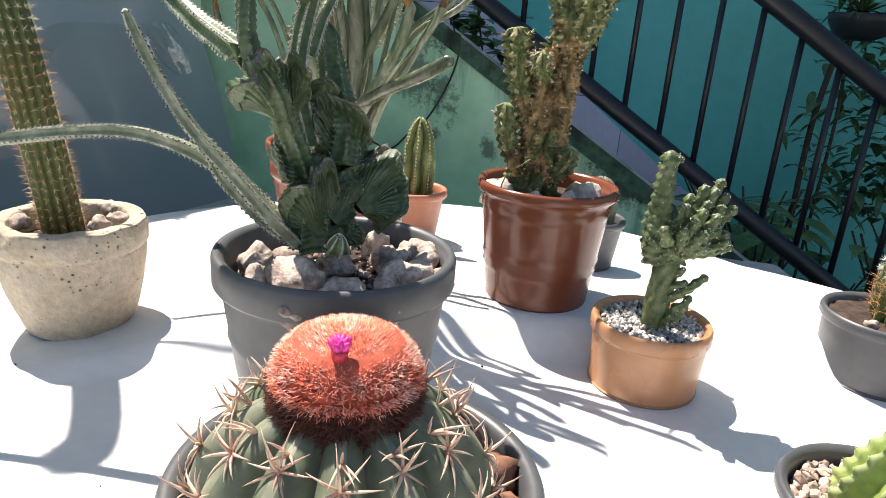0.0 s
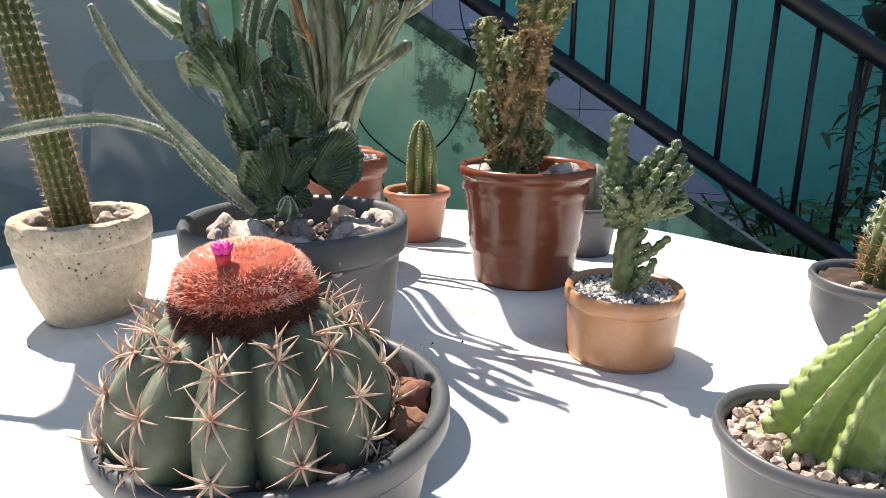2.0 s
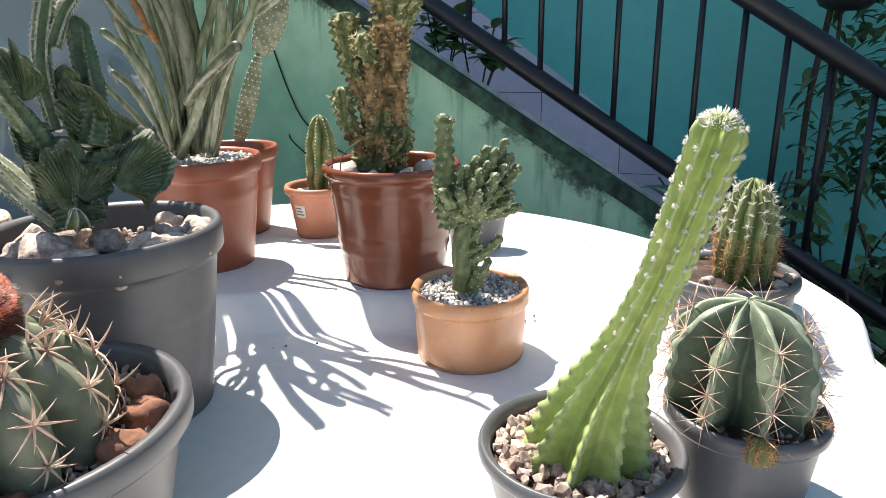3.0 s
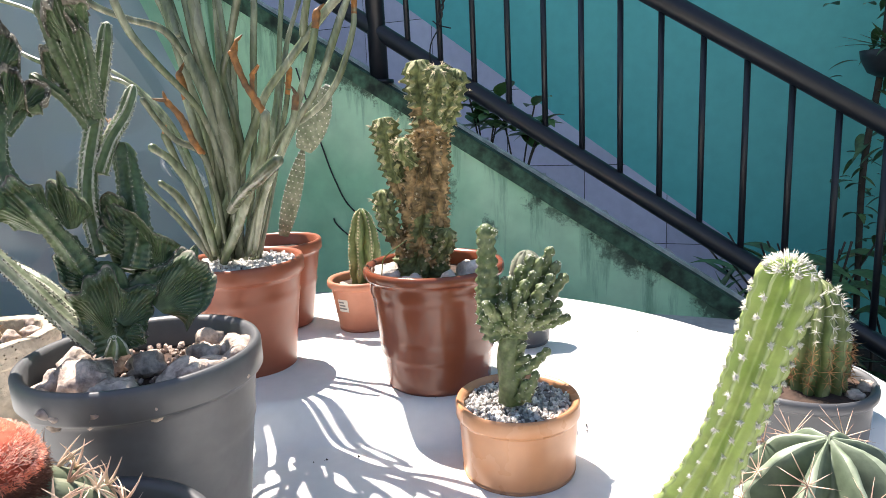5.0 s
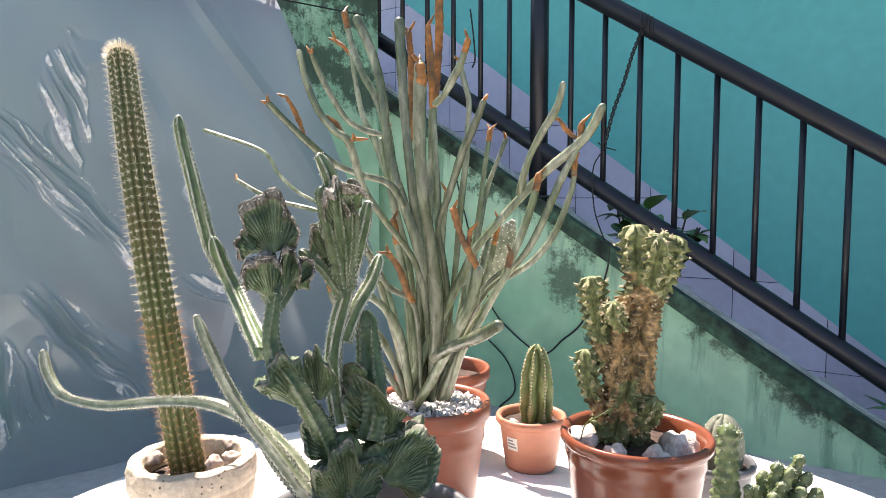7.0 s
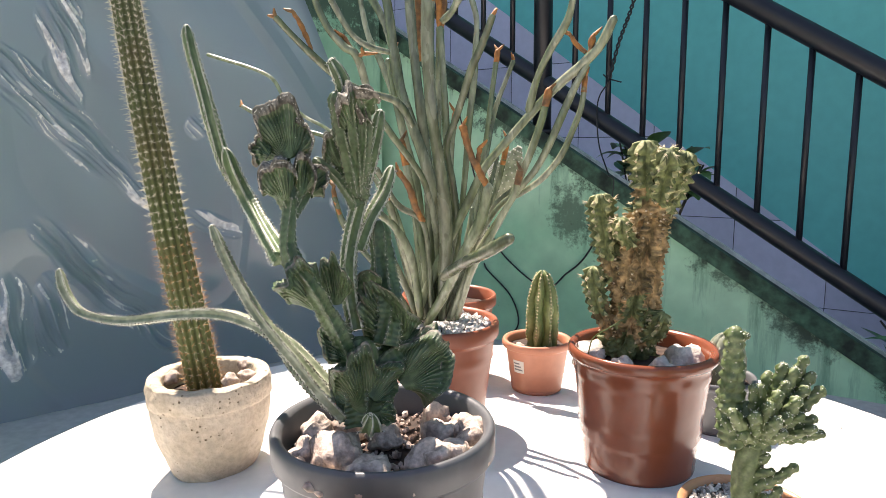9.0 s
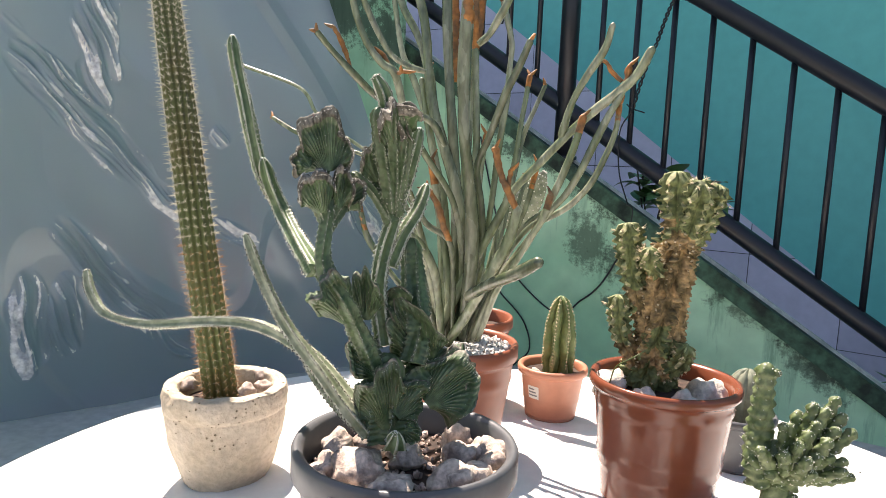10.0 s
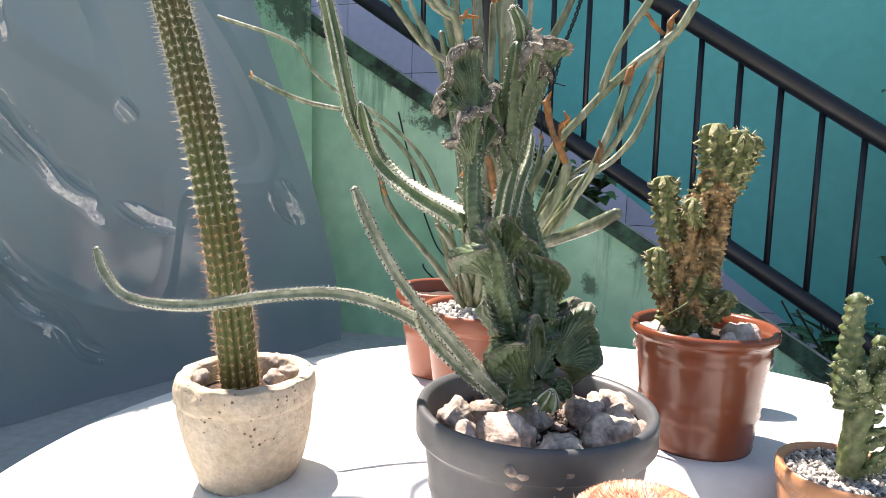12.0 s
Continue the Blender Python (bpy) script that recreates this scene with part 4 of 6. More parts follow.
def stem(points, r, tip):
    """A jointed round stem. tip 0: plain rounded end, 1: a few dry leaf stubs, 2: a shrivelled orange end, 3: dried all along."""
    rng = random.Random(int(abs(points[-1][0]) * 1e4) + int(points[-1][2] * 1e4))
    pts = smooth_line(points, 9)
    n = len(pts)
    seg, ph = rng.uniform(2.0, 4.0), rng.uniform(0, 3)
    rad = []
    for i in range(n):
        f = i / (n - 1)
        swell = 1.0 + 0.10 * math.sin(f * seg * 3.1 + ph) + 0.06 * noise.noise((f * 14, ph, r * 900))
        joint = 1 - 0.28 * math.exp(-(f * n / 3.0) ** 2)
        rad.append(r * swell * joint * (1.06 - 0.16 * f))
    d = (pts[-1] - pts[-2]).normalized()
    end = pts[n - 1]
    for k, w in ((0.35, 0.92), (0.7, 0.68), (0.95, 0.32), (1.02, 0.06)):
        pts.append(end + d * r * k)
        rad.append(rad[n - 1] * w)
    v, f = tube(pts, rad, 12)
    up = pts[-1]
    if tip == 3:
        for i, p in enumerate(v):
            v[i] = p + Vector((noise.noise(p * 160), noise.noise(p * 160 + Vector((9, 0, 0))), 0)) * 0.0016
        stub = wpart("dry_tip", v, f, M_TIP, euph, "dried orange-brown shoot")
    else:
        stub = wpart("stem", v, f, M_EUPH, euph)
    V, Fc = [], []
    if tip == 2:
        m = n - 6
        tv, tf = tube(pts[m:], [w * 1.05 + 0.0002 * math.sin(5 * k) for k, w in enumerate(rad[m:])], 12)
        merge(V, Fc, tv, tf)
    if tip:
        s = d.orthogonal().normalized()
        for i in range(rng.choice((2, 3)) if tip == 1 else rng.choice((1, 2))):
            a = rng.uniform(0, 6.28)
            e = s * math.cos(a) + d.cross(s) * math.sin(a)
            L = rng.uniform(0.006, 0.011) if tip == 1 else rng.uniform(0.008, 0.014)
            q = [up - d * r * 0.6, up + d * L * 0.3 + e * L * 0.5, up + d * L * 0.8 + e * L * 0.9]
            tv, tf = tube(smooth_line(q, 3), [0.0026, 0.0026, 0.0024, 0.0021, 0.0017, 0.0012, 0.0007], 6)
            merge(V, Fc, tv, tf)
        if tip == 3:
            wpart("leaf_stub", V, Fc, M_TIP, stub)
        else:
            wpart("dry_tip", V, Fc, M_TIP, stub, "dried orange-brown tip")


stem([(-0.152, 0.915, 0.394), (-0.143, 0.900, 0.461), (-0.137, 0.875, 0.532), (-0.145, 0.850, 0.603), (-0.167, 0.800, 0.661), (-0.183, 0.777, 0.699), (-0.191, 0.754, 0.753), (-0.207, 0.750, 0.767), (-0.224, 0.743, 0.789), (-0.237, 0.737, 0.822), (-0.243, 0.730, 0.858)], 0.0048, 0)
stem([(-0.191, 0.754, 0.753), (-0.200, 0.755, 0.764), (-0.208, 0.755, 0.777)], 0.0030, 3)
stem([(-0.191, 0.754, 0.754), (-0.182, 0.750, 0.757)], 0.0025, 3)
stem([(-0.190, 0.850, 0.771), (-0.213, 0.840, 0.778), (-0.233, 0.830, 0.792), (-0.248, 0.820, 0.819), (-0.262, 0.810, 0.852), (-0.266, 0.800, 0.871)], 0.0041, 1)
stem([(-0.162, 0.860, 0.675), (-0.177, 0.840, 0.706), (-0.207, 0.813, 0.718), (-0.231, 0.787, 0.732), (-0.249, 0.760, 0.755), (-0.268, 0.741, 0.779), (-0.280, 0.722, 0.799)], 0.0046, 1)
stem([(-0.251, 0.758, 0.757), (-0.263, 0.755, 0.790), (-0.275, 0.752, 0.811)], 0.0031, 3)
stem([(-0.188, 0.940, 0.390), (-0.209, 0.945, 0.496), (-0.245, 0.950, 0.587), (-0.298, 0.960, 0.644), (-0.351, 0.960, 0.679), (-0.387, 0.960, 0.697), (-0.421, 0.959, 0.726), (-0.452, 0.959, 0.764), (-0.561, 0.959, 0.800)], 0.0030, 0)
stem([(-0.196, 0.950, 0.387), (-0.228, 0.962, 0.499), (-0.264, 0.973, 0.584), (-0.319, 0.985, 0.644), (-0.370, 0.986, 0.667), (-0.433, 0.988, 0.680), (-0.479, 0.989, 0.696), (-0.521, 0.990, 0.717)], 0.0039, 1)
stem([(-0.190, 0.915, 0.681), (-0.209, 0.923, 0.749), (-0.226, 0.930, 0.808), (-0.242, 0.935, 0.842), (-0.264, 0.940, 0.876), (-0.282, 0.945, 0.920), (-0.295, 0.950, 0.964)], 0.0054, 2)
stem([(-0.145, 0.905, 0.397), (-0.136, 0.901, 0.501), (-0.145, 0.898, 0.569), (-0.160, 0.894, 0.632), (-0.177, 0.890, 0.681), (-0.196, 0.892, 0.737), (-0.203, 0.893, 0.777), (-0.208, 0.895, 0.819), (-0.216, 0.897, 0.859), (-0.230, 0.898, 0.900), (-0.249, 0.900, 0.939)], 0.0075, 0)
stem([(-0.302, 0.985, 0.908), (-0.312, 0.985, 0.921), (-0.328, 0.985, 0.934)], 0.0034, 3)
stem([(-0.182, 0.940, 0.387), (-0.190, 0.942, 0.504), (-0.203, 0.945, 0.617), (-0.222, 0.952, 0.702), (-0.250, 0.960, 0.770), (-0.275, 0.968, 0.814), (-0.290, 0.977, 0.863), (-0.302, 0.985, 0.914)], 0.0049, 0)
stem([(-0.167, 0.915, 0.392), (-0.158, 0.910, 0.498), (-0.157, 0.905, 0.594), (-0.162, 0.900, 0.661), (-0.167, 0.895, 0.720), (-0.172, 0.896, 0.760), (-0.177, 0.897, 0.809), (-0.180, 0.898, 0.851), (-0.183, 0.899, 0.896), (-0.185, 0.900, 0.930)], 0.0075, 0)
stem([(-0.180, 0.940, 0.770), (-0.183, 0.943, 0.825), (-0.186, 0.947, 0.880), (-0.191, 0.950, 0.927)], 0.0054, 3)
stem([(-0.139, 0.900, 0.399), (-0.124, 0.880, 0.506), (-0.122, 0.870, 0.573), (-0.127, 0.860, 0.634), (-0.131, 0.850, 0.681), (-0.134, 0.847, 0.731), (-0.135, 0.845, 0.779), (-0.133, 0.842, 0.821), (-0.132, 0.840, 0.855)], 0.0087, 1)
stem([(-0.133, 0.842, 0.821), (-0.131, 0.840, 0.839), (-0.131, 0.838, 0.853)], 0.0082, 3)
stem([(-0.157, 0.960, 0.815), (-0.154, 0.962, 0.857), (-0.151, 0.965, 0.894), (-0.150, 0.968, 0.935), (-0.151, 0.970, 0.983)], 0.0064, 3)
stem([(-0.171, 0.935, 0.386), (-0.165, 0.940, 0.492), (-0.161, 0.945, 0.590), (-0.159, 0.950, 0.681), (-0.158, 0.955, 0.750), (-0.157, 0.960, 0.815)], 0.0062, 0)
stem([(-0.149, 0.935, 0.812), (-0.150, 0.933, 0.855), (-0.152, 0.932, 0.894), (-0.154, 0.930, 0.928)], 0.0052, 3)
stem([(-0.156, 0.925, 0.390), (-0.146, 0.928, 0.496), (-0.138, 0.930, 0.592), (-0.140, 0.932, 0.681), (-0.144, 0.933, 0.748), (-0.149, 0.935, 0.812)], 0.0056, 0)
stem([(-0.131, 0.890, 0.813), (-0.116, 0.888, 0.825), (-0.103, 0.885, 0.844), (-0.089, 0.883, 0.868), (-0.080, 0.880, 0.892)], 0.0051, 2)
stem([(-0.152, 0.945, 0.385), (-0.132, 0.952, 0.492), (-0.121, 0.958, 0.590), (-0.115, 0.965, 0.681), (-0.108, 0.968, 0.746), (-0.107, 0.971, 0.787), (-0.106, 0.974, 0.827), (-0.114, 0.977, 0.857), (-0.123, 0.980, 0.887)], 0.0046, 1)
stem([(-0.150, 0.900, 0.398), (-0.127, 0.894, 0.477), (-0.112, 0.888, 0.545), (-0.114, 0.881, 0.598), (-0.120, 0.875, 0.648), (-0.106, 0.872, 0.684), (-0.093, 0.869, 0.719), (-0.082, 0.866, 0.748), (-0.066, 0.863, 0.779), (-0.053, 0.860, 0.809)], 0.0051, 1)
stem([(-0.148, 0.965, 0.380), (-0.132, 0.987, 0.471), (-0.120, 1.008, 0.556), (-0.111, 1.030, 0.629), (-0.105, 1.035, 0.680), (-0.102, 1.040, 0.717), (-0.097, 1.045, 0.761), (-0.094, 1.050, 0.792)], 0.0046, 2)
stem([(-0.142, 0.970, 0.379), (-0.131, 0.995, 0.454), (-0.120, 1.020, 0.540), (-0.110, 1.040, 0.628), (-0.105, 1.060, 0.686), (-0.097, 1.065, 0.718), (-0.086, 1.070, 0.748), (-0.075, 1.075, 0.779)], 0.0041, 1)
stem([(-0.011, 0.890, 0.689), (-0.008, 0.886, 0.703), (0.002, 0.882, 0.736), (0.018, 0.878, 0.767), (0.039, 0.874, 0.800), (0.047, 0.870, 0.827)], 0.0049, 0)
stem([(-0.175, 0.890, 0.399), (-0.157, 0.889, 0.442), (-0.125, 0.888, 0.511), (-0.093, 0.886, 0.572), (-0.070, 0.885, 0.618), (-0.037, 0.888, 0.657), (-0.001, 0.890, 0.697), (0.031, 0.885, 0.727), (0.057, 0.880, 0.747), (0.080, 0.875, 0.769), (0.095, 0.870, 0.797)], 0.0061, 0)
stem([(0.067, 0.880, 0.758), (0.070, 0.880, 0.780)], 0.0041, 3)
stem([(0.062, 0.882, 0.762), (0.051, 0.882, 0.772), (0.042, 0.882, 0.785)], 0.0030, 3)
stem([(-0.129, 0.905, 0.399), (-0.106, 0.895, 0.451), (-0.076, 0.885, 0.508), (-0.047, 0.875, 0.550), (-0.022, 0.874, 0.588), (0.002, 0.873, 0.617), (0.020, 0.872, 0.650), (0.033, 0.874, 0.681), (0.048, 0.876, 0.716), (0.062, 0.878, 0.744), (0.067, 0.880, 0.761)], 0.0048, 0)
stem([(-0.140, 0.910, 0.396), (-0.115, 0.902, 0.449), (-0.085, 0.893, 0.513), (-0.060, 0.885, 0.553), (-0.040, 0.883, 0.575), (-0.018, 0.880, 0.586), (0.009, 0.882, 0.605), (0.032, 0.883, 0.633), (0.047, 0.885, 0.666), (0.058, 0.886, 0.699), (0.061, 0.888, 0.733)], 0.0041, 2)
stem([(-0.122, 0.895, 0.403), (-0.097, 0.886, 0.464), (-0.071, 0.878, 0.513), (-0.049, 0.869, 0.541), (-0.028, 0.860, 0.578), (-0.012, 0.860, 0.615), (0.000, 0.860, 0.645), (0.012, 0.860, 0.681), (0.020, 0.860, 0.715)], 0.0049, 2)
stem([(-0.113, 0.895, 0.403), (-0.087, 0.879, 0.476), (-0.056, 0.862, 0.525), (-0.041, 0.858, 0.553), (-0.022, 0.854, 0.585), (-0.013, 0.850, 0.616)], 0.0043, 2)
stem([(-0.054, 0.845, 0.594), (-0.068, 0.841, 0.621), (-0.078, 0.837, 0.645), (-0.084, 0.833, 0.671)], 0.0046, 3)
stem([(-0.156, 0.885, 0.394), (-0.117, 0.870, 0.456), (-0.088, 0.862, 0.512), (-0.066, 0.853, 0.552), (-0.054, 0.845, 0.594)], 0.0075, 0)
stem([(-0.057, 0.846, 0.600), (-0.067, 0.844, 0.621), (-0.065, 0.842, 0.644)], 0.0034, 3)
stem([(-0.143, 0.840, 0.549), (-0.146, 0.827, 0.565), (-0.152, 0.813, 0.597), (-0.160, 0.800, 0.616)], 0.0043, 3)
stem([(-0.150, 0.890, 0.401), (-0.144, 0.865, 0.495), (-0.144, 0.840, 0.549), (-0.168, 0.823, 0.569), (-0.179, 0.807, 0.593), (-0.185, 0.790, 0.619)], 0.0041, 0)
stem([(-0.163, 0.880, 0.406), (-0.162, 0.860, 0.462), (-0.163, 0.840, 0.505), (-0.174, 0.820, 0.541), (-0.187, 0.800, 0.561)], 0.0061, 0)
stem([(-0.177, 0.900, 0.396), (-0.175, 0.877, 0.463), (-0.181, 0.853, 0.521), (-0.187, 0.830, 0.575)], 0.0051, 1)
stem([(-0.184, 0.910, 0.392), (-0.227, 0.908, 0.452), (-0.268, 0.905, 0.499), (-0.295, 0.903, 0.537), (-0.305, 0.900, 0.572)], 0.0049, 0)
stem([(-0.298, 0.900, 0.548), (-0.305, 0.900, 0.569), (-0.307, 0.900, 0.590)], 0.0034, 3)
stem([(-0.118, 0.850, 0.473), (-0.078, 0.808, 0.500), (-0.032, 0.766, 0.525), (-0.005, 0.752, 0.542)], 0.0079, 0)
stem([(-0.127, 0.915, 0.396), (-0.108, 0.911, 0.461), (-0.083, 0.908, 0.530), (-0.055, 0.904, 0.571), (-0.021, 0.900, 0.599)], 0.0038, 0)
stem([(-0.131, 0.930, 0.391), (-0.103, 0.930, 0.471), (-0.082, 0.930, 0.540), (-0.062, 0.930, 0.595), (-0.049, 0.930, 0.655)], 0.0038, 2)
stem([(-0.174, 0.915, 0.392), (-0.172, 0.918, 0.496), (-0.181, 0.921, 0.592), (-0.199, 0.924, 0.653), (-0.215, 0.927, 0.715), (-0.227, 0.930, 0.770)], 0.0057, 0)
stem([(-0.172, 0.890, 0.399), (-0.182, 0.880, 0.442), (-0.203, 0.870, 0.490), (-0.219, 0.860, 0.511)], 0.0054, 0)
stem([(-0.163, 0.900, 0.397), (-0.161, 0.900, 0.459), (-0.170, 0.900, 0.527), (-0.184, 0.900, 0.594), (-0.196, 0.900, 0.654)], 0.0057, 2)
stem([(-0.144, 0.915, 0.395), (-0.134, 0.919, 0.526), (-0.131, 0.923, 0.593), (-0.129, 0.926, 0.654), (-0.125, 0.930, 0.694)], 0.0043, 2)
stem([(-0.180, 0.880, 0.701), (-0.195, 0.893, 0.747), (-0.205, 0.905, 0.784)], 0.0054, 1)
stem([(-0.150, 0.960, 0.381), (-0.138, 0.970, 0.430), (-0.136, 0.980, 0.487), (-0.145, 0.990, 0.528)], 0.0041, 0)
stem([(-0.142, 0.955, 0.383), (-0.129, 0.965, 0.439), (-0.117, 0.975, 0.503), (-0.117, 0.985, 0.552)], 0.0041, 0)
stem([(-0.135, 0.950, 0.385), (-0.117, 0.962, 0.448), (-0.099, 0.975, 0.526), (-0.088, 0.987, 0.589), (-0.081, 1.000, 0.631)], 0.0036, 1)
gravel("pot_gravel", -0.157, 0.942, TOP + 0.198, 0.078, 700, 0.004, M_PERLITE, "pale grey gravel round the stick succulent", 6)

# ---- corky cactus in the brown pot ----
cork = thing("corky_cactus", 0.12, 0.925, TOP + 0.18, "knobbly brown and green corky cactus in the brown pot", "cactus")
CK_V, CK_F = [], []


def trunk(points, r, main):
    """A craggy column: the old trunk corky and furrowed, the young arms with wavy pale rib edges and tufted ends."""
    rng = random.Random(int(points[0][0] * 1e4) + int(points[-1][2] * 1e4))
    ribs, per = (8, 14) if main else (6, 12)
    V, Fc, ar = ribbed(points, (lambda f: r * (1.0 - 0.30 * f)) if main else (lambda f: r * (0.84 + 0.18 * f)), ribs, 0.34 if main else 0.46, per, 10, 0.0075 if main else 0.0105, 0.9 if main else 0.5, knob=0.06 if main else 0.17, dome=0.7)
    axis_pts = smooth_line(points, 10)
    n = ribs * per
    for i, v in enumerate(V):
        c = min(axis_pts, key=lambda q: (q - v).length_squared)
        d = v - c
        crestline = abs(math.cos(math.pi * (i % n) / per))
        q = Vector((v.x, v.y, v.z * 0.16)) * 85
        k = (0.5 - 2 * abs(noise.noise(q + Vector((3, 0, 0))))) * (0.40 if main else 0.10) - 0.03
        k += (0.5 - 2 * abs(noise.noise(Vector((v.x, v.y, v.z * 0.5)) * 150))) * (0.14 if main else 0.05)
        k += 0.10 * noise.noise(v * 30) + 0.04 * noise.noise(v * 420)
        sway = d.cross(Vector((0, 0, 1))) * (0.22 * crestline ** 3 * math.sin(v.z * 260 + 2.0 * ((i % n) // per)))
        V[i] = v + d * k + (sway if not main else sway * 0.5)
    slots = []
    for f in Fc:
        q = V[f[0]]
        z = (q.z - 0.35) / 0.28
        if main:
            green = (0.30 - z) * 3.0 + 1.2 * noise.noise(q * 34) if z < 0.45 else (z - 0.75) * 2.5 + 1.1 * noise.noise(q * 34)
            slots.append(1 if green > 0.12 else 0)
        else:
            low = (q - Vector(points[0])).length / (Vector(points[-1]) - Vector(points[0])).length
            edge = f[0] % per in (0, per - 1) and len(f) == 4
            slots.append(0 if low < 0.32 + 0.35 * noise.noise(q * 40) else 2 if edge else 1)
    wpart("stem", V, Fc, [M_CORK, M_CORK_GREEN, M_CORK_RIB], cork, "", True, slots)
    for p, out, axis in ar:
        high = (p - Vector(points[-1])).length < 0.022 and not main
        if rng.random() < (1.0 if high else 0.45):
            blob(CK_V, CK_F, p + out * 0.001, 0.0017)
            for i in range(12 if high else 5):
                spine(CK_V, CK_F, p, out + axis * rng.uniform(-0.6, 1.0) + out.cross(axis) * rng.uniform(-0.9, 0.9), rng.uniform(0.004, 0.010) if high else rng.uniform(0.002, 0.006), 0.0003)


trunk([(0.117, 0.930, 0.345), (0.128, 0.924, 0.417), (0.137, 0.917, 0.496), (0.145, 0.911, 0.556), (0.152, 0.905, 0.588)], 0.036, 1)
trunk([(0.147, 0.900, 0.557), (0.139, 0.897, 0.616), (0.136, 0.895, 0.654)], 0.0225, 0)
trunk([(0.154, 0.900, 0.557), (0.163, 0.885, 0.614), (0.167, 0.870, 0.642)], 0.0205, 0)
trunk([(0.154, 0.905, 0.549), (0.174, 0.900, 0.599), (0.186, 0.895, 0.640)], 0.0190, 0)
trunk([(0.113, 0.920, 0.450), (0.090, 0.917, 0.521), (0.080, 0.915, 0.584)], 0.019, 0)
trunk([(0.126, 0.895, 0.522), (0.113, 0.887, 0.537), (0.111, 0.880, 0.556)], 0.013, 0)
trunk([(0.110, 0.915, 0.387), (0.082, 0.910, 0.437), (0.075, 0.905, 0.488)], 0.015, 0)
trunk([(0.137, 0.900, 0.390), (0.158, 0.893, 0.407), (0.166, 0.885, 0.435)], 0.014, 0)
wpart("spine_coat", CK_V, CK_F, M_SPINE, cork, "short pale spines")
for i, (x, y, r) in enumerate(((0.072, 0.905, 0.024), (0.196, 0.905, 0.027), (0.168, 0.868, 0.016), (0.118, 0.862, 0.015), (0.205, 0.94, 0.015))):
    stone(x, y, TOP + 0.187, r, M_ROCK_PALE, "pale stone on the soil of the brown pot", "stones in the brown pot", 60 + i)
gravel("pot_gravel", 0.142, 0.90, TOP + 0.176, 0.08, 300, 0.0035, M_CHIPS, "brown chips on the soil of the brown pot", 8)
v, f = tube(smooth_line([(0.075, 0.875, 0.375), (0.082, 0.865, 0.40), (0.10, 0.86, 0.415), (0.115, 0.865, 0.425)], 5), 0.0009, 5)
tagged(mesh_part("dry_grass_blade", v, f, M_SMALL), "thin yellow-green grass blade in the brown pot", "grass")

# ---- knobbly opuntia in the tan pot ----
opun = thing("knobbly_opuntia", 0.262, 0.712, TOP + 0.08, "bumpy grey-green opuntia with clustered fingers in the tan pot", "cactus")
OP_V, OP_F = [], []


def finger(points, r, r_top):
    rng = random.Random(int(points[-1][0] * 1e4) + int(points[-1][2] * 1e4))
    V, Fc, ar = ribbed(points, lambda f: r + (r_top - r) * f, 5, 0.16, 6, 8, 0.0105, 2.2, rough=0.16 if len(points) != 4 else 0.05, knob=0.16 if r < 0.014 else 0.02 if len(points) == 4 else 0.15, seed=points[-1][0] * 50, dome=1.1)
    wpart("segment", V, Fc, M_OPUN, opun)
    if len(points) == 4:
        return
    for p, out, axis in ar:
        if rng.random() < 0.8:
            blob(OP_V, OP_F, p, rng.uniform(0.0006, 0.0011))
        if rng.random() < 0.4:
            spine(OP_V, OP_F, p, out + axis * rng.uniform(-0.3, 0.9), 0.0035, 0.00025)
    tip, d = Vector(points[-1]), (Vector(points[-1]) - Vector(points[-2])).normalized()
    for i in range(9):
        e = (Vector((rng.gauss(0, 0.7), rng.gauss(0, 0.7), rng.gauss(0, 0.7))) + d).normalized()
        blob(OP_V, OP_F, tip - d * r_top * 0.9 + e * r_top * 0.85, 0.0007)


finger([(0.255, 0.716, 0.270), (0.255, 0.714, 0.303), (0.256, 0.712, 0.331), (0.259, 0.710, 0.356)], 0.0150, 0.0150)
finger([(0.243, 0.708, 0.350), (0.236, 0.705, 0.378), (0.235, 0.702, 0.408), (0.235, 0.700, 0.438), (0.235, 0.696, 0.473)], 0.0165, 0.0085)
finger([(0.240, 0.698, 0.461), (0.246, 0.690, 0.467)], 0.0050, 0.0040)
finger([(0.274, 0.709, 0.382), (0.284, 0.710, 0.403), (0.302, 0.715, 0.444)], 0.0069, 0.0052)
finger([(0.268, 0.706, 0.380), (0.273, 0.705, 0.399), (0.281, 0.705, 0.438)], 0.0078, 0.0060)
finger([(0.264, 0.708, 0.376), (0.266, 0.708, 0.392), (0.269, 0.712, 0.426)], 0.0078, 0.0060)
finger([(0.271, 0.704, 0.380), (0.278, 0.702, 0.398), (0.291, 0.700, 0.436)], 0.0069, 0.0052)
finger([(0.276, 0.708, 0.378), (0.288, 0.708, 0.395), (0.309, 0.712, 0.429)], 0.0074, 0.0056)
finger([(0.279, 0.706, 0.374), (0.293, 0.705, 0.388), (0.317, 0.705, 0.417)], 0.0074, 0.0056)
finger([(0.272, 0.699, 0.373), (0.280, 0.692, 0.385), (0.293, 0.683, 0.412)], 0.0074, 0.0056)
finger([(0.277, 0.703, 0.366), (0.290, 0.699, 0.373), (0.311, 0.695, 0.390)], 0.0060, 0.0045)
finger([(0.277, 0.700, 0.364), (0.289, 0.694, 0.369), (0.310, 0.685, 0.383)], 0.0060, 0.0045)
finger([(0.280, 0.704, 0.361), (0.294, 0.702, 0.363), (0.320, 0.700, 0.373)], 0.0064, 0.0049)
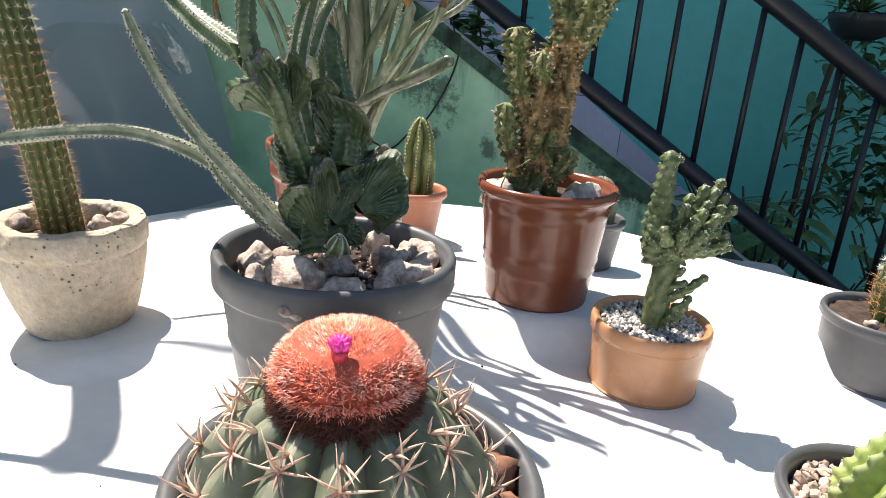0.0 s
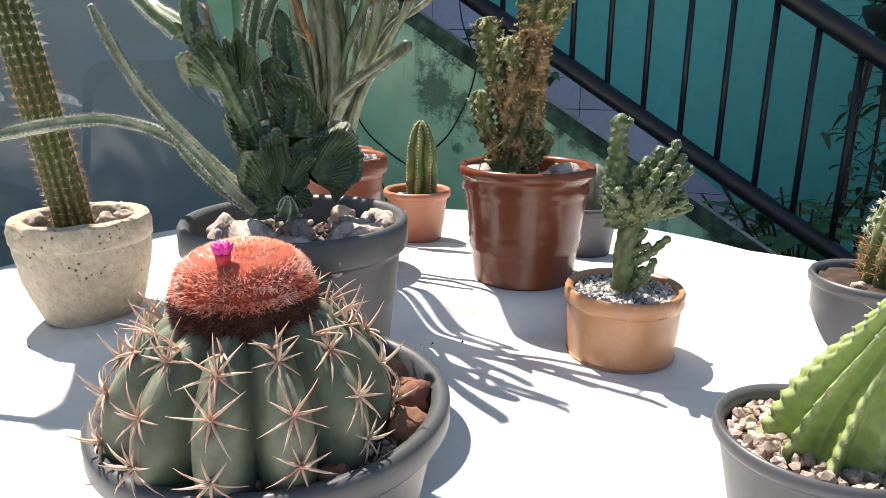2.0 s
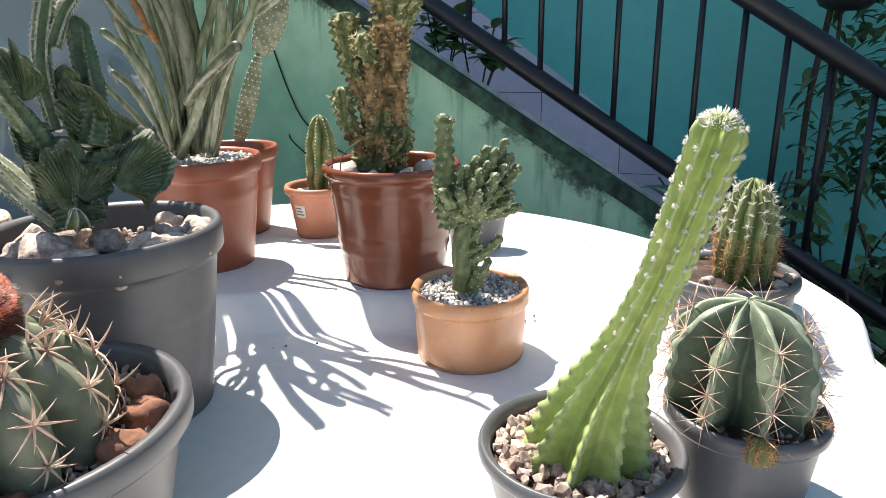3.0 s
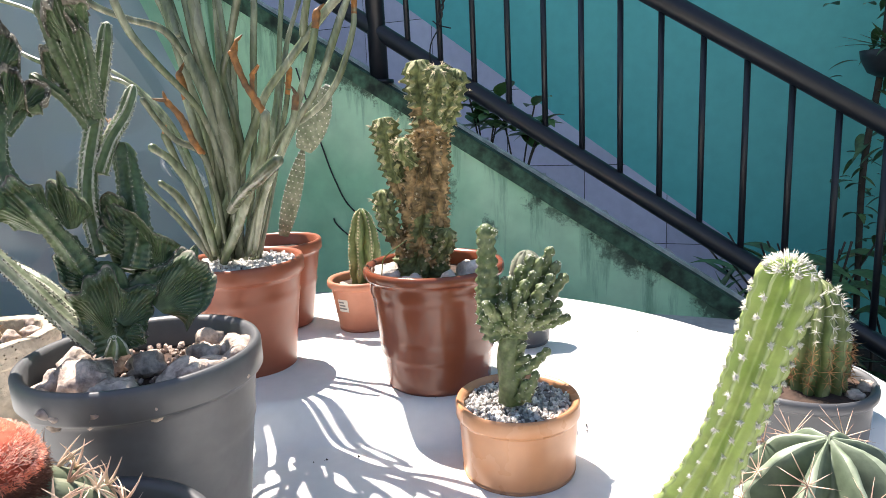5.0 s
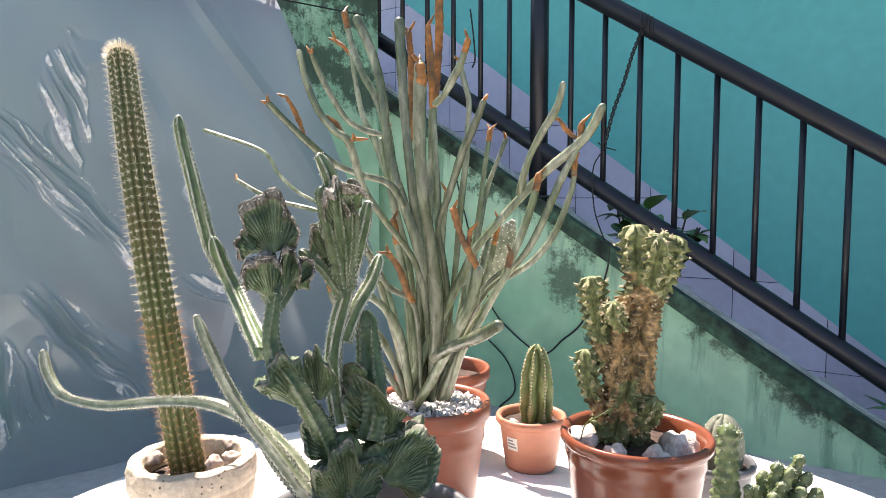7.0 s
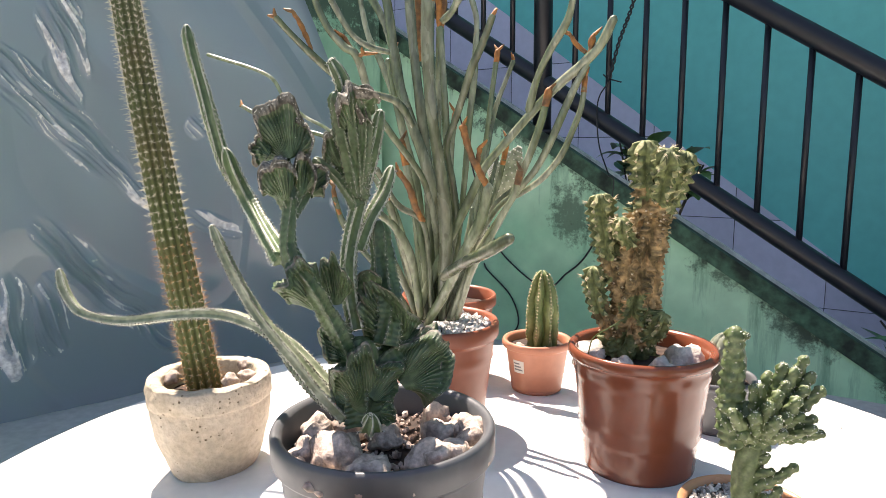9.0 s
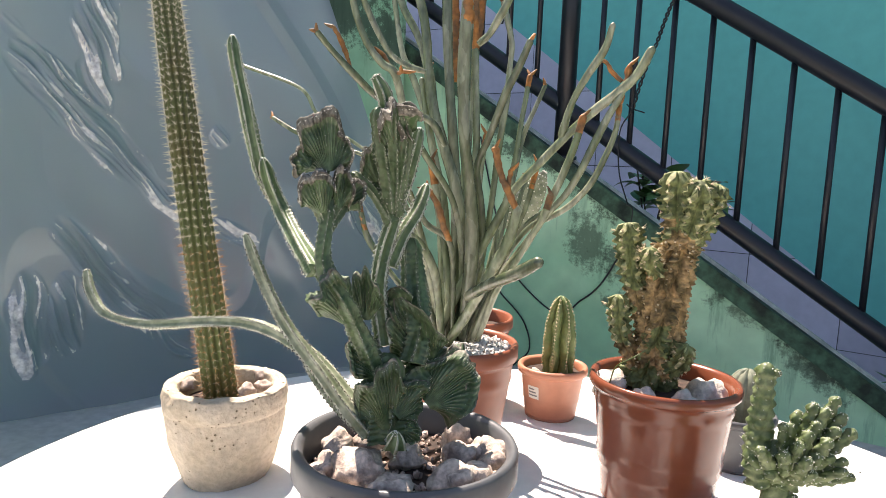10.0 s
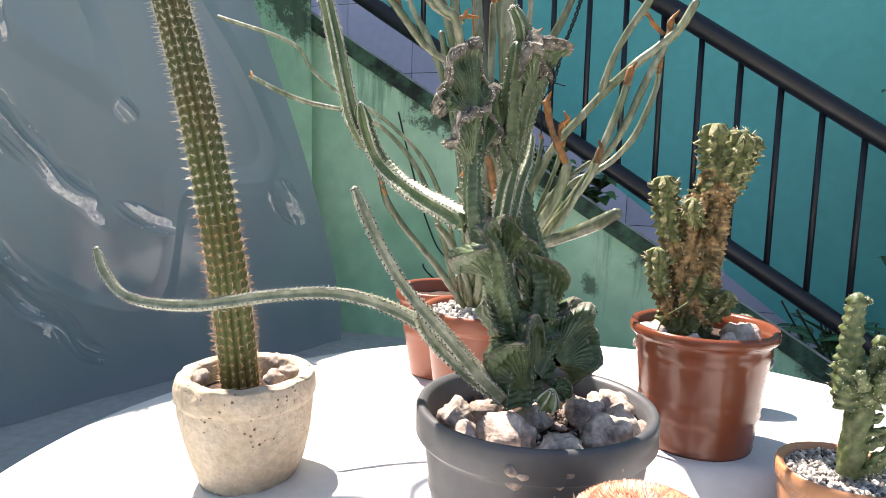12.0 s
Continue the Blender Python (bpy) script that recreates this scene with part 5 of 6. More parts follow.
finger([(0.268, 0.696, 0.363), (0.273, 0.686, 0.368), (0.281, 0.672, 0.381)], 0.0069, 0.0052)
finger([(0.264, 0.697, 0.371), (0.265, 0.688, 0.382), (0.267, 0.675, 0.407)], 0.0078, 0.0060)
finger([(0.266, 0.698, 0.374), (0.269, 0.691, 0.388), (0.275, 0.680, 0.417)], 0.0078, 0.0060)
finger([(0.259, 0.701, 0.375), (0.257, 0.695, 0.389), (0.253, 0.688, 0.419)], 0.0069, 0.0052)
finger([(0.256, 0.698, 0.360), (0.251, 0.691, 0.363), (0.243, 0.680, 0.372)], 0.0078, 0.0060)
finger([(0.250, 0.704, 0.369), (0.241, 0.702, 0.379), (0.224, 0.700, 0.401)], 0.0069, 0.0052)
finger([(0.251, 0.702, 0.362), (0.242, 0.697, 0.367), (0.226, 0.692, 0.379)], 0.0069, 0.0052)
finger([(0.253, 0.696, 0.367), (0.245, 0.686, 0.376), (0.232, 0.672, 0.396)], 0.0074, 0.0056)
finger([(0.259, 0.695, 0.368), (0.257, 0.684, 0.378), (0.253, 0.668, 0.398)], 0.0078, 0.0060)
finger([(0.269, 0.698, 0.368), (0.275, 0.690, 0.377), (0.285, 0.678, 0.396)], 0.0074, 0.0056)
finger([(0.273, 0.712, 0.371), (0.282, 0.716, 0.383), (0.298, 0.725, 0.409)], 0.0074, 0.0056)
finger([(0.266, 0.693, 0.368), (0.269, 0.682, 0.376), (0.274, 0.664, 0.396)], 0.0074, 0.0056)
finger([(0.275, 0.711, 0.367), (0.286, 0.714, 0.375), (0.306, 0.722, 0.394)], 0.0069, 0.0052)
finger([(0.258, 0.708, 0.302), (0.276, 0.700, 0.316), (0.298, 0.695, 0.339)], 0.0065, 0.0045)
finger([(0.271, 0.700, 0.280), (0.277, 0.698, 0.295), (0.284, 0.696, 0.314)], 0.0065, 0.0040)
finger([(0.264, 0.702, 0.278), (0.269, 0.700, 0.290), (0.273, 0.698, 0.303)], 0.0060, 0.0045)
finger([(0.261, 0.706, 0.333), (0.267, 0.700, 0.338), (0.273, 0.698, 0.345)], 0.0045, 0.0040)
finger([(0.261, 0.706, 0.319), (0.269, 0.700, 0.324), (0.279, 0.698, 0.328)], 0.0045, 0.0040)
finger([(0.260, 0.709, 0.353), (0.266, 0.706, 0.370), (0.274, 0.704, 0.397)], 0.0150, 0.0110)
finger([(0.255, 0.706, 0.354), (0.250, 0.704, 0.370), (0.248, 0.702, 0.396)], 0.0140, 0.0110)
finger([(0.269, 0.704, 0.364), (0.282, 0.703, 0.381), (0.294, 0.702, 0.398)], 0.0120, 0.0080)
finger([(0.261, 0.696, 0.389), (0.259, 0.690, 0.419)], 0.0066, 0.0052)
finger([(0.272, 0.698, 0.391), (0.284, 0.695, 0.423)], 0.0066, 0.0052)
finger([(0.281, 0.700, 0.388), (0.303, 0.700, 0.418)], 0.0066, 0.0052)
finger([(0.279, 0.695, 0.377), (0.299, 0.688, 0.394)], 0.0066, 0.0052)
finger([(0.263, 0.691, 0.374), (0.264, 0.680, 0.386)], 0.0066, 0.0052)
finger([(0.251, 0.692, 0.370), (0.237, 0.682, 0.378)], 0.0066, 0.0052)
wpart("wool", OP_V, OP_F, M_WOOL, opun, "tiny pale spine cushions")
gravel("pot_gravel", 0.260, 0.737, TOP + 0.078, 0.059, 1000, 0.0034, M_GRAVEL, "grey and white gravel filling the tan pot", 9)

# ---- melon cactus with its red cap ----
melo = thing("melon_cactus", -0.045, 0.331, TOP + 0.1, "round green melon cactus with tan spines and an orange bristly cap", "cactus")
MX, MY = -0.043, 0.333


def melo_r(z):
    t = (z + 0.268) / (0.070 if z > -0.268 else 0.10)
    return 0.089 * math.sqrt(max(1 - t * t, 0))


V, Fc = [], []
RIBS, PER = 12, 12
rows = [-0.325 + 0.121 * i / 34 for i in range(35)]
n = RIBS * PER
for z in rows:
    r = max(melo_r(z), 0.022)
    for i in range(n):
        a = 2 * math.pi * i / n + 0.12
        c = abs(math.cos(RIBS * math.pi * i / n))
        w = r * (0.66 + 0.34 * c ** 0.62)
        V.append(Vector((MX + w * math.cos(a), MY + w * math.sin(a), Z0 + z)))
for q in range(len(rows) - 1):
    for i in range(n):
        a, b = q * n + i, q * n + (i + 1) % n
        Fc.append((a, b, b + n, a + n))
Fc.append(tuple((len(rows) - 1) * n + i for i in range(n)))
wpart("body", V, Fc, [M_MELO, M_MELO_EDGE], melo, "", True, rib_slots(Fc, n, PER))
V, Fc = [], []
rng = random.Random(12)
for b in range(RIBS):
    a = 2 * math.pi * b / RIBS + 0.12
    for z in (-0.298, -0.268, -0.241, -0.219):
        z += rng.uniform(-0.004, 0.004)
        r = melo_r(z)
        p = Vector((MX + r * math.cos(a), MY + r * math.sin(a), Z0 + z))
        up = max((z + 0.268) / 0.09, -0.3)
        out = Vector((math.cos(a), math.sin(a), up)).normalized()
        side = Vector((-math.sin(a), math.cos(a), 0))
        top_ = out.cross(side) if out.cross(side).z > 0 else side.cross(out)
        V, Fc = [], []
        blob(V, Fc, p, 0.0024)
        turn = rng.uniform(0, 0.8)
        for k in range(8):
            t = turn + 2 * math.pi * (k + rng.uniform(-0.22, 0.22)) / 8
            d = out * rng.uniform(0.35, 0.65) + side * math.cos(t) + top_ * math.sin(t)
            thorn(V, Fc, p, d, rng.uniform(0.016, 0.028), rng.uniform(0.0008, 0.0012), -out)
        thorn(V, Fc, p, out + top_ * 0.3, rng.uniform(0.016, 0.022), 0.0012, top_)
        wpart("spine_star", V, Fc, M_SPINE_TAN, melo)
for i in range(12):
    # the uppermost stars stand clear of the cap
    a = 2 * math.pi * i / 12 + 0.12
    p = Vector((MX + 0.052 * math.cos(a), MY + 0.052 * math.sin(a), Z0 - 0.213))
    V, Fc = [], []
    blob(V, Fc, p, 0.002)
    for k in range(4):
        thorn(V, Fc, p, Vector((math.cos(a) * 0.8 + rng.gauss(0, 0.35), math.sin(a) * 0.8 + rng.gauss(0, 0.35), rng.uniform(0.3, 1.3))), rng.uniform(0.018, 0.030), 0.0011, Vector((0, 0, -0.5)))
    wpart("spine_star", V, Fc, M_SPINE_TAN, melo)
cap = wpart("cap", [Vector((MX + r * math.cos(a), MY + r * math.sin(a), Z0 + z)) for r, z in ((0.0390, -0.217), (0.0395, -0.203), (0.0395, -0.190), (0.0360, -0.176), (0.029, -0.168), (0.016, -0.166), (0.002, -0.172)) for a in [2 * math.pi * i / 48 for i in range(48)]],
            [(q * 48 + i, q * 48 + (i + 1) % 48, (q + 1) * 48 + (i + 1) % 48, (q + 1) * 48 + i) for q in range(6) for i in range(48)], [M_BRISTLE_DK, M_CAP], melo, "bristly cap", True, [0 if q < 2 else 1 for q in range(6) for i in range(48)])
for nm, lo, hi, m, cnt, L in (("red_bristle_coat", 0.42, 1.0, M_BRISTLE, 10500, 0.0046), ("dark_bristle_coat", 0.0, 0.47, M_BRISTLE_DK, 4200, 0.006)):
    V, Fc = [], []
    for i in range(cnt):
        a = rng.uniform(0, 6.283)
        s = rng.uniform(lo, hi)
        if s < 0.55:
            r, z, nz = 0.0388 + 0.0015 * math.sin(math.pi * s / 0.75), -0.214 + s / 0.55 * 0.026, 0.1
        else:
            e = (s - 0.55) / 0.45
            r, z, nz = 0.0395 * math.sqrt(max(1 - e, 0)), -0.188 + 0.022 * math.sqrt(e), 0.3 + 1.2 * e
        d = Vector((math.cos(a), math.sin(a), nz)) + Vector((rng.gauss(0, 0.45), rng.gauss(0, 0.45), rng.gauss(0, 0.45)))
        spine(V, Fc, Vector((MX + r * math.cos(a), MY + r * math.sin(a), Z0 + z)), d, L * rng.uniform(0.6, 1.3), 0.00046)
    wpart(nm, V, Fc, m, cap, "orange-red bristles" if m is M_BRISTLE else "dark red-brown bristles")
F0, FD = Vector((MX - 0.001, MY - 0.024, Z0 - 0.178)), Vector((0.08, -0.22, 1)).normalized()
flower = wpart("flower", *tube([F0 + FD * k for k in (-0.004, 0.006, 0.012, 0.017)], [0.0034, 0.0036, 0.0042, 0.0048], 12), M_FLOWER_TUBE, melo, "small pink flower on a red tube")
V, Fc = [], []
for i in range(10):
    a = 6.283 * i / 10
    d = Vector((math.cos(a), math.sin(a), 1.2 if i % 2 else 2.2)).normalized()
    tv, tf = tube([F0 + FD * 0.014 + d * k for k in (0, 0.003, 0.0065, 0.010)], [0.0018, 0.0026, 0.0022, 0.0005], 6)
    merge(V, Fc, tv, tf)
wpart("corolla", V, Fc, M_FLOWER, flower)
for i, (x, y, r) in enumerate(((0.030, 0.420, 0.016), (0.050, 0.385, 0.019), (0.055, 0.345, 0.018), (0.022, 0.287, 0.012), (-0.105, 0.297, 0.012), (-0.124, 0.335, 0.012), (-0.01, 0.42, 0.016))):
    stone(x, y, TOP + 0.112, r, M_ROCK_RED, "rough red-brown stone beside the melon cactus", "stones round the melon cactus", 80 + i, 0.8)
gravel("pot_gravel", -0.039, 0.362, TOP + 0.108, 0.1, 500, 0.0035, M_CHIPS, "brown bark chips round the melon cactus", 10, 0.75)

# ---- young yellow-green cereus ----
young = thing("young_cereus", 0.358, 0.440, TOP + 0.07, "bright yellow-green young column cactus, broad at its foot and leaning", "cactus")
def young_r(f):
    """Broad at the foot, drawn in at the neck, thicker again towards the top."""
    return float(np.interp(f, (0, 0.12, 0.22, 0.32, 0.40, 0.50, 0.60, 0.75, 1), (0.053, 0.049, 0.041, 0.030, 0.0225, 0.0170, 0.0150, 0.0158, 0.0168)))


V, Fc, ar = ribbed([(0.362, 0.434, 0.215), (0.371, 0.427, 0.285), (0.386, 0.415, 0.345), (0.404, 0.399, 0.41), (0.426, 0.387, 0.503)], young_r, 9, 0.40, 10, 8, 0.0125, 0.3, sharp=True, knob=0.04, dome=0.8)
wpart("stem", V, Fc, [M_YELLOW, M_YELLOW_EDGE], young, "", True, rib_slots(Fc, 90, 10))
rng = random.Random(3)
V, Fc = [], []
for p, out, axis in ar:
    tuft = 0.0031 if p.z > 0.40 else 0.0023 if p.z > 0.34 else 0.0013
    for i in range(40 if p.z > 0.34 else 12):
        d = out + Vector((rng.gauss(0, 0.7), rng.gauss(0, 0.7), rng.gauss(0, 0.7)))
        spine(V, Fc, p - out * 0.0006, d, tuft * rng.uniform(0.6, 1.25), tuft * 0.10)
for i in range(420):
    d = Vector((rng.gauss(0, 0.8), rng.gauss(0, 0.8), rng.uniform(0.0, 1))).normalized()
    spine(V, Fc, Vector((0.4235, 0.3880, 0.4945)) + d * 0.0085, d, rng.uniform(0.003, 0.006), 0.0004)
wpart("wool", V, Fc, M_WOOL, young, "white woolly spine cushions")
gravel("pot_gravel", 0.360, 0.435, TOP + 0.063, 0.064, 520, 0.0055, M_CHIPS, "pinkish stone chips round the young cereus", 11)


# ---- round cacti ----
def round_cactus(name, x, y, z, r, h, ribs, material, label, spine_len, spine_r, m_spine, seed, star=7, twist=0.1, depth=0.28, steps=5, edge=None, narrow=0.0, wavy=0.0, crown=None, keen=0.75):
    t = thing(name, x, y, z, label, "cactus")
    rng = random.Random(seed)
    V, Fc = [], []
    n, rows_ = ribs * 10, 28
    def prof(f):
        return r * math.sqrt(max(1 - (max(f - 0.42, 0) / 0.58) ** 2.3, 0)) * (0.86 + 0.14 * min(f / 0.4, 1)) * (1 - narrow * f)
    for q in range(rows_ + 1):
        f = q / rows_
        w0 = max(prof(f), 0.003)
        for i in range(n):
            a = 2 * math.pi * i / n + twist * f + wavy * math.sin(f * 13 + 2.1 * (i // 10))
            c = abs(math.cos(ribs * math.pi * i / n))
            w = w0 * (1 - depth + depth * c ** keen) * (1 + wavy * 0.9 * c * math.sin(f * 30 + 1.7 * (i // 10)))
            V.append(Vector((x + w * math.cos(a), y + w * math.sin(a), z + h * f - 0.06 * h * max(f - 0.9, 0) * 10 * (1 - c))))
    for q in range(rows_):
        for i in range(n):
            a, b = q * n + i, q * n + (i + 1) % n
            Fc.append((a, b, b + n, a + n))
    Fc.append(tuple(rows_ * n + i for i in range(n)))
    wpart("body", V, Fc, [material, edge or material], t, "", True, rib_slots(Fc, n, 10))
    SV, SF = [], []
    CV, CF = [], []
    for b in range(ribs):
        for k in range(steps):
            f = 0.18 + 0.8 * (k + 0.3 * (b % 2)) / steps
            a = 2 * math.pi * b / ribs + twist * f
            w = max(prof(f), 0.003)
            p = Vector((x + w * math.cos(a), y + w * math.sin(a), z + h * f))
            out = Vector((math.cos(a), math.sin(a), 0.2 + 1.2 * max(f - 0.4, 0))).normalized()
            side = Vector((-math.sin(a), math.cos(a), 0))
            up = out.cross(side)
            if crown and f > 0.52:
                for j in range(11):
                    spine(CV, CF, p, out + Vector((rng.gauss(0, 0.7), rng.gauss(0, 0.7), rng.gauss(0, 0.7))), spine_len * rng.uniform(0.4, 0.8), spine_r)
                continue
            blob(SV, SF, p, spine_r * 3)
            for j in range(star):
                q = 2 * math.pi * (j + rng.uniform(-0.2, 0.2)) / star
                spine(SV, SF, p, out * rng.uniform(0.3, 0.7) + side * math.cos(q) + up * math.sin(q), spine_len * rng.uniform(0.7, 1.2), spine_r)
            spine(SV, SF, p, out, spine_len * 1.1, spine_r)
    wpart("spine_coat", SV, SF, m_spine, t)
    if crown:
        wpart("crown_spine_coat", CV, CF, crown, t, "white young spines")
    return t


round_cactus("barrel_cactus", 0.489, 0.487, TOP + 0.066, 0.059, 0.106, 8, M_BARREL, "grey-green barrel cactus with long tan spines in a grey pot", 0.024, 0.0005, M_SPINE_TAN, 21, 9, 0.2, 0.56, 4, M_BARREL_EDGE, 0.0, 0.04, None, 2.2)
round_cactus("small_barrel_cactus", 0.592, 0.793, TOP + 0.070, 0.039, 0.136, 12, M_SMALL, "small yellow-green ribbed cactus with amber spines and a white crown", 0.013, 0.00045, M_SPINE_RED, 22, 8, 0.3, 0.32, 9, M_SMALL_EDGE, 0.22, 0.05, M_WOOL)
round_cactus("ribbed_cactus", -0.052, 1.235, TOP + 0.075, 0.032, 0.162, 7, M_SMALL, "small upright ribbed green cactus with pale rib edges", 0.003, 0.0006, M_SPINE, 23, 4, 0.2, 0.52, 20, M_SMALL_EDGE, 0.12, 0.085)
round_cactus("globe_cactus", 0.261, 1.093, TOP + 0.085, 0.031, 0.096, 9, M_GLOBE, "small grey-green globe cactus in a grey pot", 0.003, 0.0003, M_WOOL, 24, 3, 0.1, 0.15, 4)
round_cactus("cactus_offset", 0.488, 0.429, TOP + 0.068, 0.011, 0.018, 9, M_SMALL, "tiny spiny offset at the foot of the barrel cactus", 0.006, 0.0003, M_SPINE_RED, 25, 7)
round_cactus("cactus_offset", 0.541, 0.462, TOP + 0.068, 0.011, 0.018, 9, M_SMALL, "tiny spiny offset at the foot of the barrel cactus", 0.006, 0.0003, M_SPINE_RED, 26, 7)
for i, (x, y, z, r) in enumerate(((-0.085, 1.195, TOP + 0.092, 0.012), (-0.04, 1.19, TOP + 0.092, 0.011), (-0.062, 1.185, TOP + 0.09, 0.010))):
    stone(x, y, z, r, M_ROCK, "small pale stone in the small terracotta pot", "stones in the small pot", 100 + i)
for i, (x, y, r) in enumerate(((0.625, 0.762, 0.010), (0.645, 0.785, 0.011), (0.545, 0.775, 0.009))):
    stone(x, y, TOP + 0.082, r, M_ROCK, "small white stone beside the small barrel cactus", "stones in the grey pot", 110 + i)
gravel("pot_gravel", 0.495, 0.484, TOP + 0.072, 0.056, 200, 0.003, M_CHIPS, "dark chips round the barrel cactus", 13)

# ---- pad opuntia in the rear pot ----
pads = thing("pad_opuntia", -0.21, 1.25, TOP + 0.15, "grey-green pad opuntia behind the stick succulent", "cactus")
PD_V, PD_F = [], []


def pad(root, tip, half):
    root, tip = Vector(root), Vector(tip)
    axis = tip - root
    h = axis.length
    axis.normalize()
    side = axis.cross(Vector((0.3, -1, 0))).normalized()
    out = side.cross(axis)
    V, Fc = [], []
    for q in range(17):
        f = q / 16
        w = half * math.sin(math.pi * min(0.12 + 0.88 * f, 0.985)) ** 0.6
        for i in range(20):
            a = 6.283 * i / 20
            V.append(root + axis * (h * f) + side * (w * math.cos(a)) + out * (0.28 * w * math.sin(a)))
    for q in range(16):
        for i in range(20):
            a, b = q * 20 + i, q * 20 + (i + 1) % 20
            Fc.append((a, b, b + 20, a + 20))
    Fc.append(tuple(320 + i for i in range(20)))
    wpart("pad", V, Fc, M_PAD, pads)
    for q in range(1, 17):
        for i in range(0, 20, 2):
            p = V[q * 20 + (i + q) % 20]
            blob(PD_V, PD_F, p, 0.0018)


pad((-0.218, 1.250, 0.364), (-0.161, 1.250, 0.533), 0.0170)
pad((-0.158, 1.245, 0.529), (-0.099, 1.240, 0.645), 0.0270)
pad((-0.149, 1.240, 0.585), (-0.151, 1.235, 0.616), 0.0090)
wpart("wool", PD_V, PD_F, M_WOOL, pads, "white dotted spine cushions")

# ---- plastic sheet on the side wall ----
def sheet_material():
    m = bpy.data.materials.new("clear_plastic_sheet")
    m.use_nodes = True
    n, l = m.node_tree.nodes, m.node_tree.links
    p = n["Principled BSDF"]
    p.inputs["Base Color"].default_value = (0.262, 0.290, 0.385, 1)
    p.inputs["Roughness"].default_value = 0.14
    p.inputs["Specular IOR Level"].default_value = 1.0
    co, noi, crease = n.new("ShaderNodeTexCoord"), n.new("ShaderNodeTexNoise"), n.new("ShaderNodeTexNoise")
    mp = n.new("ShaderNodeMapping")
    mp.inputs["Rotation"].default_value, mp.inputs["Scale"].default_value = (0.3, 0.7, 0.2), (1.0, 1.0, 0.35)
    l.new(co.outputs["Object"], mp.inputs[0])
    noi.inputs["Scale"].default_value, noi.inputs["Detail"].default_value = 2.2, 3
    crease.inputs["Scale"].default_value, crease.inputs["Detail"].default_value = 5.5, 8
    crease.noise_type = "RIDGED_MULTIFRACTAL"
    l.new(mp.outputs[0], noi.inputs["Vector"])
    l.new(mp.outputs[0], crease.inputs["Vector"])
    mul = n.new("ShaderNodeMath")
    mul.operation = "MULTIPLY"
    l.new(noi.outputs["Fac"], mul.inputs[0])
    l.new(crease.outputs["Fac"], mul.inputs[1])
    b = n.new("ShaderNodeBump")
    b.inputs["Strength"].default_value, b.inputs["Distance"].default_value = 0.7, 0.025
    l.new(mul.outputs[0], b.inputs["Height"])
    l.new(b.outputs[0], p.inputs["Normal"])
    tr, tp, m1, m2 = n.new("ShaderNodeBsdfTranslucent"), n.new("ShaderNodeBsdfTransparent"), n.new("ShaderNodeMixShader"), n.new("ShaderNodeMixShader")
    tr.inputs[0].default_value = (0.75, 0.8, 0.86, 1)
    m1.inputs[0].default_value, m2.inputs[0].default_value = 0.3, 0.22
    l.new(p.outputs[0], m1.inputs[1])
    l.new(tr.outputs[0], m1.inputs[2])
    l.new(m1.outputs[0], m2.inputs[1])
    l.new(tp.outputs[0], m2.inputs[2])
    l.new(m2.outputs[0], n["Material Output"].inputs["Surface"])
    return m


M_SHEET = sheet_material()
# near-white base colour that paints the glints of light along the sheet's creases
M_CREASE_GLINT = mat("crease_glint_plastic", (0.80, 0.78, 0.74), 0.22, 0.3, 90, 0.4, second=(0.50, 0.51, 0.53), blotch=40, amount=1.0)
M_PEG = mat("brown_wooden_peg", (0.30, 0.17, 0.08), 0.7, 0.3, 60, 0.3)
M_CORD = mat("black_wire", (0.012, 0.013, 0.014), 0.5, 0.1, 60, 0)
sheet = thing("plastic_sheet", -1.2, 1.4, 0.0, "creased translucent grey plastic sheet hung over the side wall", "plastic sheet")
# crumpled places: along, height, half sizes, lean of the place, direction of its creases
PATCHES = ((2.16, 0.69, 0.19, 0.070, -1.03, 0.80), (2.02, 0.85, 0.05, 0.04, -0.6, 0.80), (2.20, 0.30, 0.15, 0.065, -1.18, 0.86), (1.995, 0.23, 0.045, 0.12, 0.0, 1.45), (2.07, 0.24, 0.04, 0.09, 0.0, 1.2), (2.46, 0.71, 0.03, 0.035, 0.0, 1.1), (2.49, 0.44, 0.06, 0.03, -0.4, 0.5), (2.92, 0.46, 0.06, 0.05, -0.5, 0.9), (2.16, 0.90, 0.05, 0.16, 0.0, 1.2))
V, Fc = [], []
NU, NV = 560, 440
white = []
LEFT, DIR = Vector((-2.45, -0.49, 0)), Vector((0.552, 0.834, 0))
OUT = Vector((0.834, -0.552, 0))
